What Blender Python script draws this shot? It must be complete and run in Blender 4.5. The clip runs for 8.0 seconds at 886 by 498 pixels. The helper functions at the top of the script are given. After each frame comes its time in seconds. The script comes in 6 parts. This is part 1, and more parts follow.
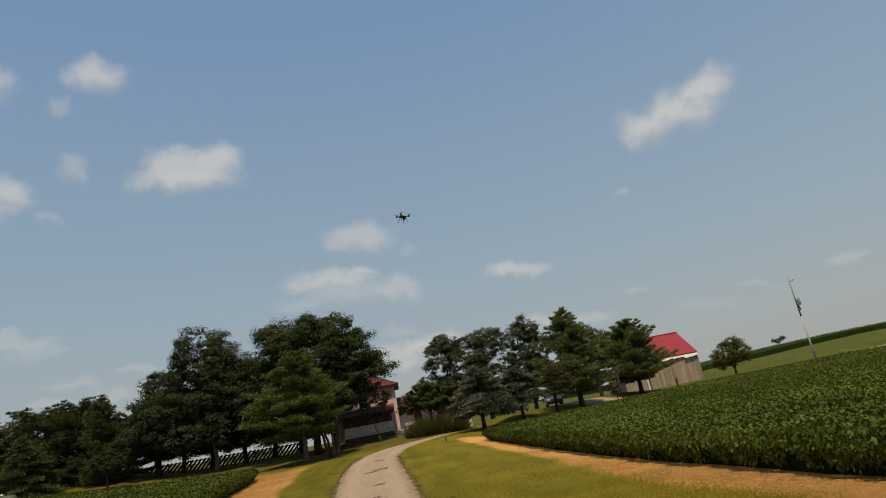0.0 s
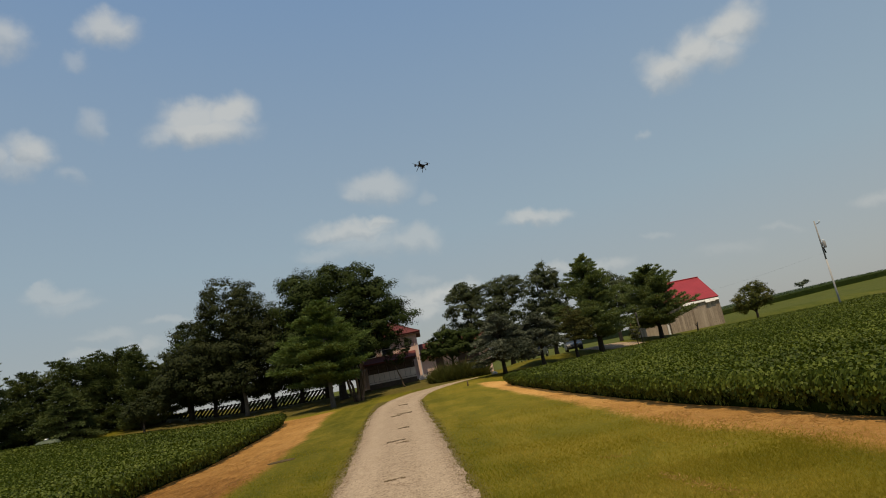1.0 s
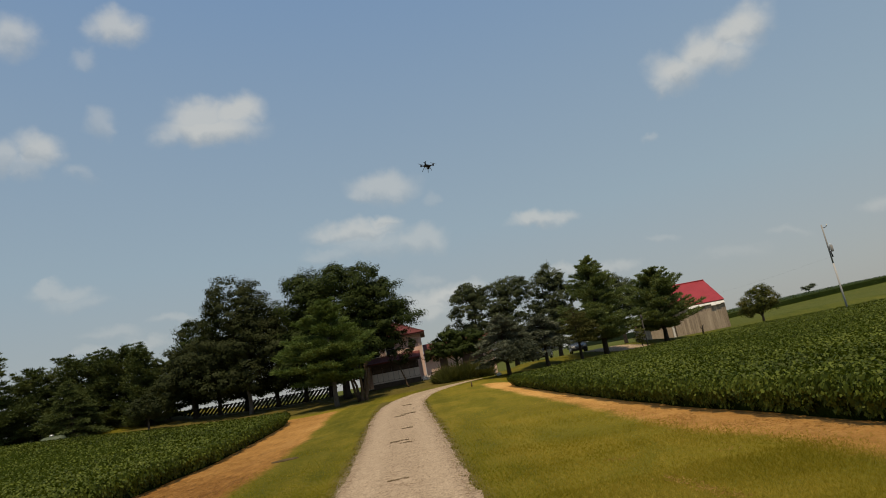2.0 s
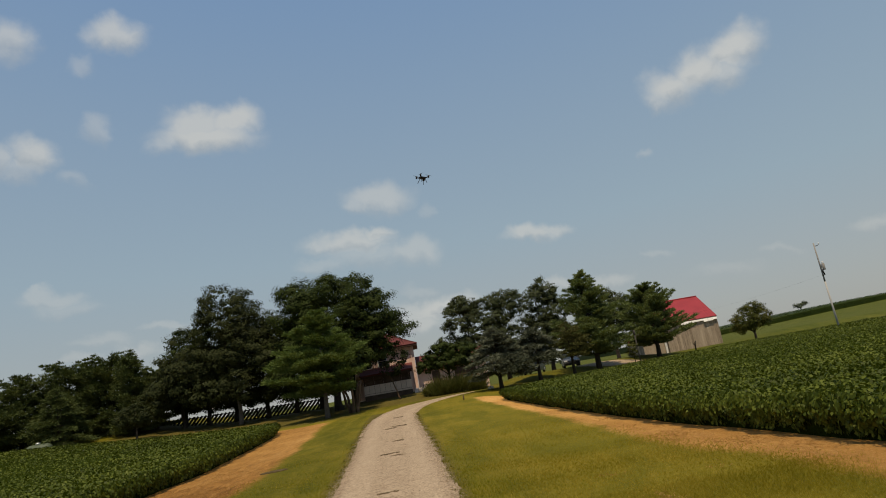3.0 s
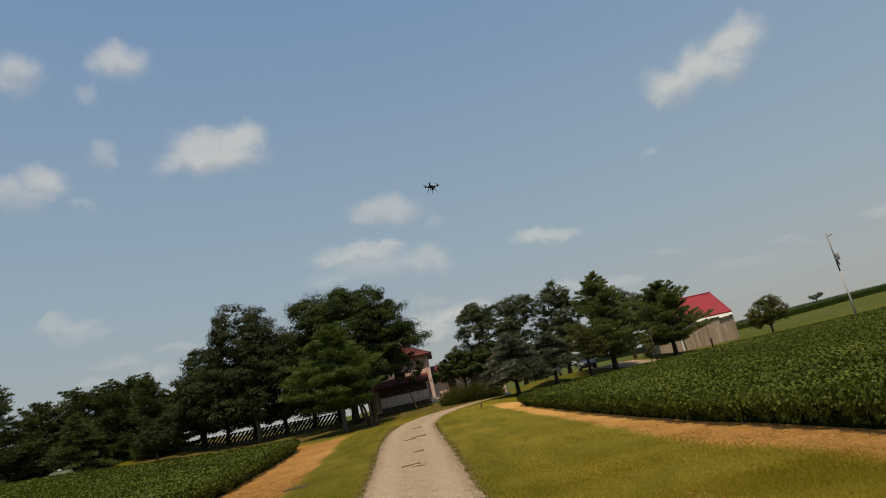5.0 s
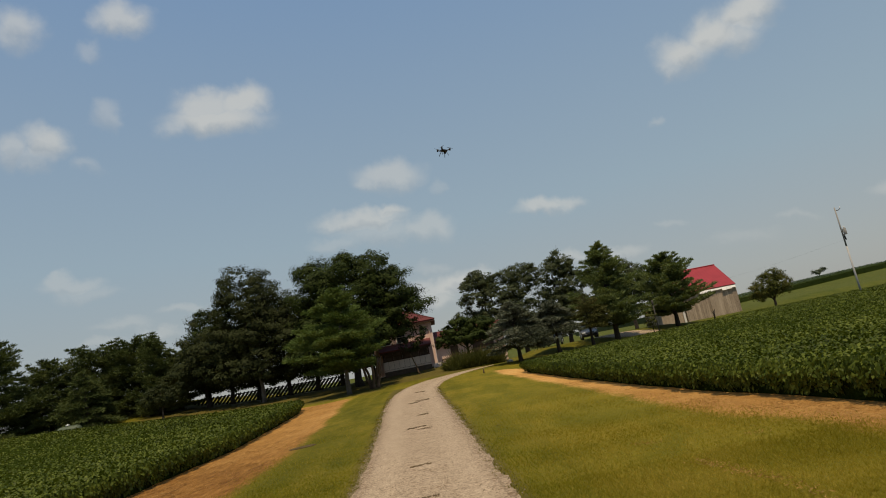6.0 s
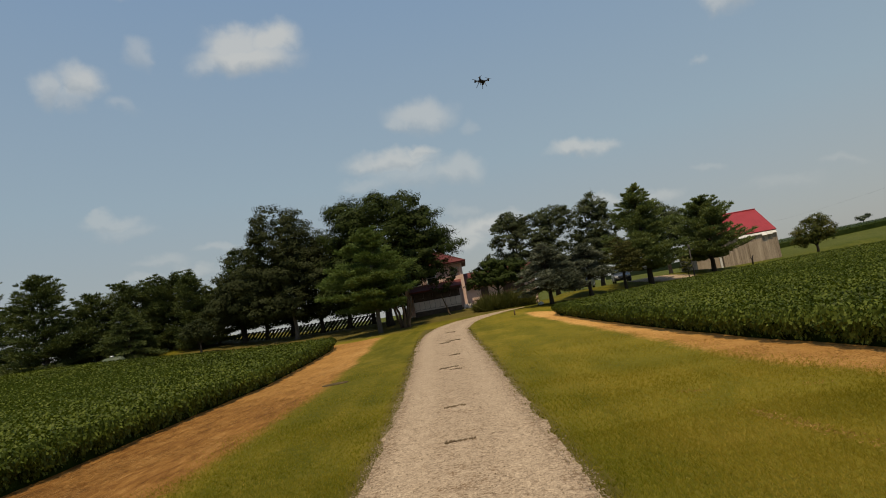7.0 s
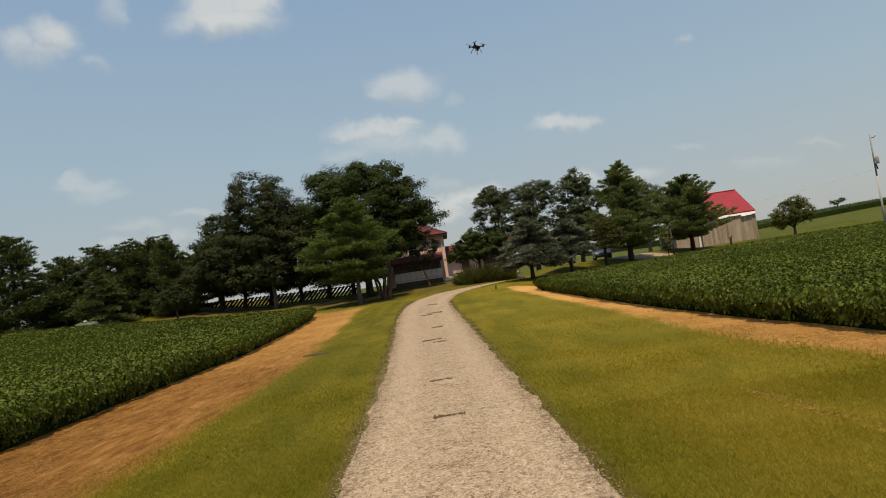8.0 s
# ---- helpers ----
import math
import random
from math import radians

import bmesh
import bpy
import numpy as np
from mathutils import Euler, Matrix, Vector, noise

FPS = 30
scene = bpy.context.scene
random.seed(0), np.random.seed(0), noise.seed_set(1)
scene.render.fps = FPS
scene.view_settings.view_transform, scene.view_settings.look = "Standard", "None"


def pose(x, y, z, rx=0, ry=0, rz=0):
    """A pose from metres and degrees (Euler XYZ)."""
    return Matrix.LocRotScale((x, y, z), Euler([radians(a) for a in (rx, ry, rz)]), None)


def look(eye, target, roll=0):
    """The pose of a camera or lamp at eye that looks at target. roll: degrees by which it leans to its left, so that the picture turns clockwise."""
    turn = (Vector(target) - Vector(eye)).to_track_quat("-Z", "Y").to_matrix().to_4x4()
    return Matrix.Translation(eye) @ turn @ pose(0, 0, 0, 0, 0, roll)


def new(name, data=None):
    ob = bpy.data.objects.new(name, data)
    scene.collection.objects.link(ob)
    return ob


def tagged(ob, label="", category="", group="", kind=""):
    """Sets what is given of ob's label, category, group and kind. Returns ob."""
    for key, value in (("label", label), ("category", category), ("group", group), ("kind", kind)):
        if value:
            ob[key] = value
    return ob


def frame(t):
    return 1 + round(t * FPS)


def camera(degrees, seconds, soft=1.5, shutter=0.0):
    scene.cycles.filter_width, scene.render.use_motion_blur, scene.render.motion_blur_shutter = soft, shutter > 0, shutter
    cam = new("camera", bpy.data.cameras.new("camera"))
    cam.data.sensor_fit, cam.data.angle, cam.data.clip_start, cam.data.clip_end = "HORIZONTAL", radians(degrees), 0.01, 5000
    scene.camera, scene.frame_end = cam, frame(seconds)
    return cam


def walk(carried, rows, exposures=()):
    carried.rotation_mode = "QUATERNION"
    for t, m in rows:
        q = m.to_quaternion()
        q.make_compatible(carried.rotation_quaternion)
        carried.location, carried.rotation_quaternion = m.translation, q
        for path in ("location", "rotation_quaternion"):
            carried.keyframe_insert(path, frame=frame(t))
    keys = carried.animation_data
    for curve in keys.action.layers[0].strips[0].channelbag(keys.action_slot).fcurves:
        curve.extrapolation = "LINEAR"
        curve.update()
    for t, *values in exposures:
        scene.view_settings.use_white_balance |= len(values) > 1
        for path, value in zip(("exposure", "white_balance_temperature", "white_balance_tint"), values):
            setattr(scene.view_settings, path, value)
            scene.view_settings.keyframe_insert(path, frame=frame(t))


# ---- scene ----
cam = camera(72.0, 8.0, soft=1.0)
PATH = [
    (0.0, pose(0.631, -1.087, 2.021, 105.738, 10.603, -3.639)),
    (0.5, pose(0.627, -1.077, 2.024, 102.571, 11.134, -2.989)),
    (1.0, pose(0.620, -1.072, 2.026, 101.284, 11.095, -1.638)),
    (1.5, pose(0.617, -1.071, 2.027, 101.114, 10.719, -1.186)),
    (3.0, pose(0.623, -1.075, 2.025, 102.409, 9.708, -1.998)),
    (3.5, pose(0.621, -1.075, 2.025, 102.522, 9.120, -2.013)),
    (4.0, pose(0.618, -1.073, 2.025, 102.449, 9.999, -1.938)),
    (4.5, pose(0.612, -1.071, 2.028, 102.985, 11.609, -1.389)),
    (4.7, pose(0.590, -1.066, 2.030, 103.519, 12.514, -0.705)),
    (5.8, pose(0.385, -0.985, 2.038, 101.635, 10.769, -0.043)),
    (6.0, pose(0.340, -0.939, 2.040, 100.420, 11.012, -0.491)),
    (6.5, pose(0.197, -0.646, 2.059, 98.562, 10.135, 0.203)),
    (7.0, pose(0.200, -0.345, 2.058, 95.480, 9.976, 2.249)),
    (7.5, pose(0.172, -0.127, 2.080, 93.433, 8.735, 2.051)),
    (8.0, pose(-0.009, -0.012, 2.080, 92.585, 8.590, 0.238)),
]
walk(cam, PATH, exposures=[(0.0, 0.0), (0.5, -0.12), (1.0, 0.0), (7.0, 0.0), (7.5, 0.12), (8.0, 0.24)])

# ---- light ----
SUN_TO = Vector((-0.02, -0.36, 0.93)).normalized()
sun = new("sun", bpy.data.lights.new("sun", "SUN"))
sun.data.energy, sun.data.angle, sun.data.color = 3.8, radians(0.6), (1.0, 0.82, 0.56)
sun.matrix_world = look((0, 0, 60), Vector((0, 0, 60)) - SUN_TO)

world = bpy.data.worlds.new("sky")
scene.world = world
world.use_nodes = True
WN, WL = world.node_tree.nodes, world.node_tree.links
WN.clear()
w_out = WN.new("ShaderNodeOutputWorld")
w_bg = WN.new("ShaderNodeBackground")
w_bg.inputs["Strength"].default_value = 0.1
WL.new(w_bg.outputs[0], w_out.inputs[0])
w_sky = WN.new("ShaderNodeTexSky")
w_sky.sky_type, w_sky.sun_disc = "NISHITA", False
w_sky.sun_elevation = math.asin(SUN_TO.z)
w_sky.sun_rotation = math.atan2(SUN_TO.x, SUN_TO.y)
w_sky.air_density, w_sky.dust_density, w_sky.ozone_density = 1.0, 1.5, 1.5
w_co = WN.new("ShaderNodeTexCoord")
# summer haze: greyer and a little dimmer towards the horizon
w_sep = WN.new("ShaderNodeSeparateXYZ")
WL.new(w_co.outputs["Generated"], w_sep.inputs[0])
w_ramp = WN.new("ShaderNodeValToRGB")
w_ramp.color_ramp.elements[0].position, w_ramp.color_ramp.elements[0].color = 0.0, (0.386, 0.391, 0.368, 1)
w_ramp.color_ramp.elements[1].position, w_ramp.color_ramp.elements[1].color = 0.62, (0.182, 0.294, 0.468, 1)
e = w_ramp.color_ramp.elements.new(0.22)
e.color = (0.306, 0.394, 0.450, 1)
WL.new(w_sep.outputs["Z"], w_ramp.inputs[0])
w_gain = WN.new("ShaderNodeVectorMath")
w_gain.operation = "SCALE"
w_gain.inputs["Scale"].default_value = 10.0
WL.new(w_ramp.outputs[0], w_gain.inputs[0])
w_haze = WN.new("ShaderNodeMix")
w_haze.data_type = "RGBA"
w_haze.inputs["Factor"].default_value = 0.88
WL.new(w_sky.outputs[0], w_haze.inputs["A"])
WL.new(w_gain.outputs[0], w_haze.inputs["B"])

# fair-weather cumulus: soft ellipses in the sky's directions, frayed by noise
w_noise = WN.new("ShaderNodeTexNoise")
w_noise.inputs["Scale"].default_value, w_noise.inputs["Detail"].default_value, w_noise.inputs["Roughness"].default_value = 17.0, 5.0, 0.55
WL.new(w_co.outputs["Generated"], w_noise.inputs["Vector"])
w_sub = WN.new("ShaderNodeVectorMath")
w_sub.operation = "SUBTRACT"
w_sub.inputs[1].default_value = (0.5, 0.5, 0.5)
WL.new(w_noise.outputs["Color"], w_sub.inputs[0])
w_mad = WN.new("ShaderNodeVectorMath")
w_mad.operation = "MULTIPLY_ADD"
w_mad.inputs[1].default_value = (0.058, 0.058, 0.058)
WL.new(w_sub.outputs[0], w_mad.inputs[0])
WL.new(w_co.outputs["Generated"], w_mad.inputs[2])
w_cn = WN.new("ShaderNodeTexNoise")
w_cn.inputs["Scale"].default_value, w_cn.inputs["Detail"].default_value = 26.0, 5.0
WL.new(w_co.outputs["Generated"], w_cn.inputs["Vector"])
cloud_sum = [None]


def cloud(az, el, half_w, half_h, cover, tilt=0.0):
    """One cloud, by compass and height angles in degrees."""
    a, h = radians(az), radians(el)
    c = Vector((math.sin(a) * math.cos(h), math.cos(a) * math.cos(h), math.sin(h)))
    e1 = Vector((math.cos(a), -math.sin(a), 0))
    e2 = e1.cross(c)
    t = radians(tilt)
    e1, e2 = e1 * math.cos(t) + e2 * math.sin(t), e2 * math.cos(t) - e1 * math.sin(t)
    rot = Matrix((e1, e2, e1.cross(e2))).transposed().to_euler()
    m = WN.new("ShaderNodeMapping")
    m.vector_type = "TEXTURE"
    m.inputs["Location"].default_value = c
    m.inputs["Rotation"].default_value = rot
    m.inputs["Scale"].default_value = (radians(half_w) * 0.94, radians(half_h) * 0.94, 0.3)
    WL.new(w_mad.outputs[0], m.inputs["Vector"])
    ln = WN.new("ShaderNodeVectorMath")
    ln.operation = "LENGTH"
    WL.new(m.outputs[0], ln.inputs[0])
    r = WN.new("ShaderNodeMapRange")
    r.interpolation_type = "SMOOTHSTEP"
    r.inputs["From Min"].default_value, r.inputs["From Max"].default_value = 1.36, 0.30
    r.inputs["To Min"].default_value, r.inputs["To Max"].default_value = 0.0, cover * 0.84
    WL.new(ln.outputs["Value"], r.inputs["Value"])
    # sunlit crown, greyer base
    sp = WN.new("ShaderNodeSeparateXYZ")
    WL.new(m.outputs[0], sp.inputs[0])
    lit = WN.new("ShaderNodeMapRange")
    lit.inputs["From Min"].default_value, lit.inputs["From Max"].default_value = -0.9, 0.7
    WL.new(sp.outputs["Y"], lit.inputs["Value"])
    mul = WN.new("ShaderNodeMath")
    mul.operation = "MULTIPLY"
    WL.new(lit.outputs[0], mul.inputs[0])
    WL.new(r.outputs[0], mul.inputs[1])
    both = WN.new("ShaderNodeCombineXYZ")
    WL.new(r.outputs[0], both.inputs["X"])
    WL.new(mul.outputs[0], both.inputs["Y"])
    if cloud_sum[0] is None:
        cloud_sum[0] = both.outputs[0]
        return
    mx = WN.new("ShaderNodeVectorMath")
    mx.operation = "MAXIMUM"
    WL.new(cloud_sum[0], mx.inputs[0])
    WL.new(both.outputs[0], mx.inputs[1])
    cloud_sum[0] = mx.outputs[0]


cloud(-16.5, 24.8, 4.6, 1.6, 0.92, -1)
cloud(-17.0, 26.1, 3.2, 1.5, 0.85, 2)
cloud(-14.2, 26.0, 2.4, 1.6, 0.90, 9)
cloud(-17.8, 25.6, 2.5, 1.4, 0.85, 5)
cloud(-20.1, 24.1, 1.8, 1.1, 0.50, 0)
cloud(27.9, 21.4, 2.6, 1.8, 0.92, -4)
cloud(30.5, 22.3, 2.7, 2.0, 0.95, 4)
cloud(33.6, 22.9, 2.6, 1.6, 0.95, -3)
cloud(32.4, 21.3, 2.1, 1.5, 0.70, -1)
cloud(26.4, 20.8, 1.4, 1.0, 0.60, -18)
cloud(-23.9, 32.5, 2.2, 1.4, 0.80, 11)
cloud(-32.0, 31.5, 1.8, 1.7, 0.70, 11)
cloud(-26.7, 30.3, 1.1, 0.8, 0.32, 7)
cloud(-30.6, 22.9, 1.8, 1.7, 0.80, 4)
cloud(-32.9, 22.1, 1.2, 1.6, 0.60, 5)
cloud(-25.4, 25.0, 1.1, 1.4, 0.38, 3)
cloud(-27.8, 21.2, 1.0, 0.8, 0.25, 2)
cloud(-31.4, 21.6, 1.6, 1.0, 0.45, 4)
cloud(-1.3, 17.9, 3.6, 1.5, 0.62, -8)
cloud(-3.1, 17.7, 2.1, 1.0, 0.50, -7)
cloud(-4.4, 14.3, 4.2, 1.2, 0.75, -4)
cloud(-3.0, 12.9, 4.6, 1.3, 0.36, -5)
cloud(-2.0, 14.8, 1.9, 0.7, 0.75, -8)
cloud(-6.8, 14.4, 1.8, 0.7, 0.60, -7)
cloud(1.2, 12.6, 2.6, 1.4, 0.50, -9)
cloud(-7.3, 12.7, 2.5, 0.8, 0.28, -7)
cloud(12.6, 12.1, 2.9, 0.9, 0.72, -11)
cloud(14.4, 12.1, 2.2, 0.7, 0.60, -12)
cloud(2.6, 6.8, 4.2, 1.1, 0.80, -1)
cloud(0.3, 5.8, 3.1, 1.2, 0.60, -9)
cloud(1.0, 8.5, 1.9, 0.7, 0.22, -9)
cloud(3.3, 15.9, 0.9, 0.7, 0.20, -9)
cloud(-29.5, 11.7, 2.2, 0.8, 0.40, -3)
cloud(-30.4, 12.0, 1.1, 0.5, 0.40, -3)
cloud(-28.5, 10.9, 2.3, 0.7, 0.25, -4)
cloud(-21.5, 8.4, 2.1, 0.5, 0.32, -6)
cloud(-26.0, 8.0, 2.4, 0.6, 0.28, -6)
cloud(-23.6, 7.0, 2.1, 0.5, 0.35, -7)
cloud(24.2, 16.5, 0.7, 0.5, 0.28, -16)
cloud(23.3, 8.1, 1.4, 0.5, 0.22, -13)
cloud(32.8, 5.7, 1.4, 0.5, 0.20, -14)
cloud(28.6, 5.4, 3.1, 0.7, 0.16, -13)
cloud(39.5, 6.6, 1.8, 0.7, 0.36, -4)
cloud(13.6, 6.9, 2.3, 0.8, 0.50, -6)
cloud(18.4, 6.2, 2.7, 0.8, 0.42, -6)
cloud(-27.8, 6.6, 1.8, 0.5, 0.28, -7)
# the same fair-weather cover goes on out of sight, behind and overhead
for k in range(14):
    cloud(70 + k * 16.5, 16 + (k * 37) % 44, 4.5 + k % 3, 2.2, 0.8)

w_cs = WN.new("ShaderNodeSeparateXYZ")
WL.new(cloud_sum[0], w_cs.inputs[0])
w_div = WN.new("ShaderNodeMath")
w_div.operation = "DIVIDE"
WL.new(w_cs.outputs["Y"], w_div.inputs[0])
WL.new(w_cs.outputs["X"], w_div.inputs[1])
w_tone = WN.new("ShaderNodeMath")
w_tone.operation = "MULTIPLY_ADD"
w_tone.inputs[1].default_value = 0.9
WL.new(w_cn.outputs["Fac"], w_tone.inputs[0])
WL.new(w_div.outputs[0], w_tone.inputs[2])
w_cr = WN.new("ShaderNodeValToRGB")
w_cr.color_ramp.elements[0].position, w_cr.color_ramp.elements[0].color = 0.55, (0.405, 0.430, 0.440, 1)
w_cr.color_ramp.elements[1].position, w_cr.color_ramp.elements[1].color = 1.0, (0.590, 0.588, 0.555, 1)
WL.new(w_tone.outputs[0], w_cr.inputs[0])
w_cg = WN.new("ShaderNodeVectorMath")
w_cg.operation = "SCALE"
w_cg.inputs["Scale"].default_value = 10.0
WL.new(w_cr.outputs[0], w_cg.inputs[0])
w_mix = WN.new("ShaderNodeMix")
w_mix.data_type = "RGBA"
WL.new(w_cs.outputs["X"], w_mix.inputs["Factor"])
WL.new(w_haze.outputs["Result"], w_mix.inputs["A"])
WL.new(w_cg.outputs[0], w_mix.inputs["B"])
WL.new(w_mix.outputs["Result"], w_bg.inputs["Color"])

# ---- materials ----
def mat_base(name):
    m = bpy.data.materials.new(name)
    m.use_nodes = True
    nt = m.node_tree
    return m, nt.nodes, nt.links, nt.nodes["Principled BSDF"]


def node(ns, kind, **values):
    n = ns.new(kind)
    for k, v in values.items():
        n.inputs[k.replace("_", " ")].default_value = v
    return n


def ramp(ns, *stops):
    n = ns.new("ShaderNodeValToRGB")
    els = n.color_ramp.elements
    els[0].position, els[0].color = stops[0][0], (*stops[0][1], 1)
    els[1].position, els[1].color = stops[-1][0], (*stops[-1][1], 1)
    for p, c in stops[1:-1]:
        els.new(p).color = (*c, 1)
    return n


def surface(name, dark, light, scale=6.0, fine=60.0, rough=0.8, metal=0.0, bump=0.3, dist=0.01, stretch=(1, 1, 1), spec=0.3):
    """Paint, wood, metal or stone: two scales of noise in colour, fine relief."""
    m, ns, ln, p = mat_base(name)
    co = ns.new("ShaderNodeTexCoord")
    mp = node(ns, "ShaderNodeMapping", Scale=stretch)
    ln.new(co.outputs["Object"], mp.inputs["Vector"])
    a = node(ns, "ShaderNodeTexNoise", Scale=scale, Detail=5.0)
    b = node(ns, "ShaderNodeTexNoise", Scale=fine, Detail=3.0)
    for n in (a, b):
        ln.new(mp.outputs[0], n.inputs["Vector"])
    info = ns.new("ShaderNodeObjectInfo")
    add = node(ns, "ShaderNodeMath")
    add.operation = "MULTIPLY_ADD"
    add.inputs[1].default_value = 0.45
    ln.new(b.outputs["Fac"], add.inputs[0])
    half = ns.new("ShaderNodeMath")
    half.operation = "MULTIPLY_ADD"
    half.inputs[1].default_value = 0.55
    ln.new(a.outputs["Fac"], half.inputs[0])
    tone = ns.new("ShaderNodeMath")
    tone.operation = "MULTIPLY_ADD"
    tone.inputs[1].default_value, tone.inputs[2].default_value = 0.16, -0.08
    ln.new(info.outputs["Random"], tone.inputs[0])
    ln.new(tone.outputs[0], half.inputs[2])
    ln.new(half.outputs[0], add.inputs[2])
    r = ramp(ns, (0.32, dark), (0.68, light))
    ln.new(add.outputs[0], r.inputs[0])
    ln.new(r.outputs[0], p.inputs["Base Color"])
    p.inputs["Roughness"].default_value, p.inputs["Metallic"].default_value = rough, metal
    p.inputs["Specular IOR Level"].default_value = spec
    if bump:
        bp = node(ns, "ShaderNodeBump", Strength=bump, Distance=dist)
        ln.new(b.outputs["Fac"], bp.inputs["Height"])
        ln.new(bp.outputs[0], p.inputs["Normal"])
    return m


def foliage(name, dark, mid, light, through_light=0.25, rough=0.55, patch=0.35, spec=0.06, leafy=0.38):
    """Leaves: each leaf its own tone, drifting over the crown, some light shining through."""
    m, ns, ln, p = mat_base(name)
    geo = ns.new("ShaderNodeNewGeometry")
    nz = node(ns, "ShaderNodeTexNoise", Scale=patch, Detail=3.0)
    ln.new(geo.outputs["Position"], nz.inputs["Vector"])
    mul = ns.new("ShaderNodeMath")
    mul.operation = "MULTIPLY_ADD"
    mul.inputs[1].default_value = leafy
    ln.new(geo.outputs["Random Per Island"], mul.inputs[0])
    off = ns.new("ShaderNodeMath")
    off.operation = "MULTIPLY_ADD"
    off.inputs[1].default_value, off.inputs[2].default_value = 1.1, -0.24
    ln.new(nz.outputs["Fac"], off.inputs[0])
    ln.new(off.outputs[0], mul.inputs[2])
    r = ramp(ns, (0.1, dark), (0.5, mid), (0.95, light))
    ln.new(mul.outputs[0], r.inputs[0])
    ln.new(r.outputs[0], p.inputs["Base Color"])
    p.inputs["Roughness"].default_value = rough
    p.inputs["Specular IOR Level"].default_value = spec
    tr = ns.new("ShaderNodeBsdfTranslucent")
    warm = ns.new("ShaderNodeMix")
    warm.data_type, warm.blend_type = "RGBA", "MULTIPLY"
    warm.inputs["Factor"].default_value = 1.0
    warm.inputs["B"].default_value = (1.25, 1.2, 0.5, 1)
    ln.new(r.outputs[0], warm.inputs["A"])
    ln.new(warm.outputs["Result"], tr.inputs["Color"])
    mix = ns.new("ShaderNodeMixShader")
    mix.inputs[0].default_value = through_light
    ln.new(p.outputs[0], mix.inputs[1])
    ln.new(tr.outputs[0], mix.inputs[2])
    ln.new(mix.outputs[0], ns["Material Output"].inputs["Surface"])
    return m


def glass(name, tint=(0.02, 0.025, 0.03)):
    m, ns, ln, p = mat_base(name)
    p.inputs["Base Color"].default_value = (*tint, 1)
    p.inputs["Roughness"].default_value = 0.06
    p.inputs["Specular IOR Level"].default_value = 0.6
    return m


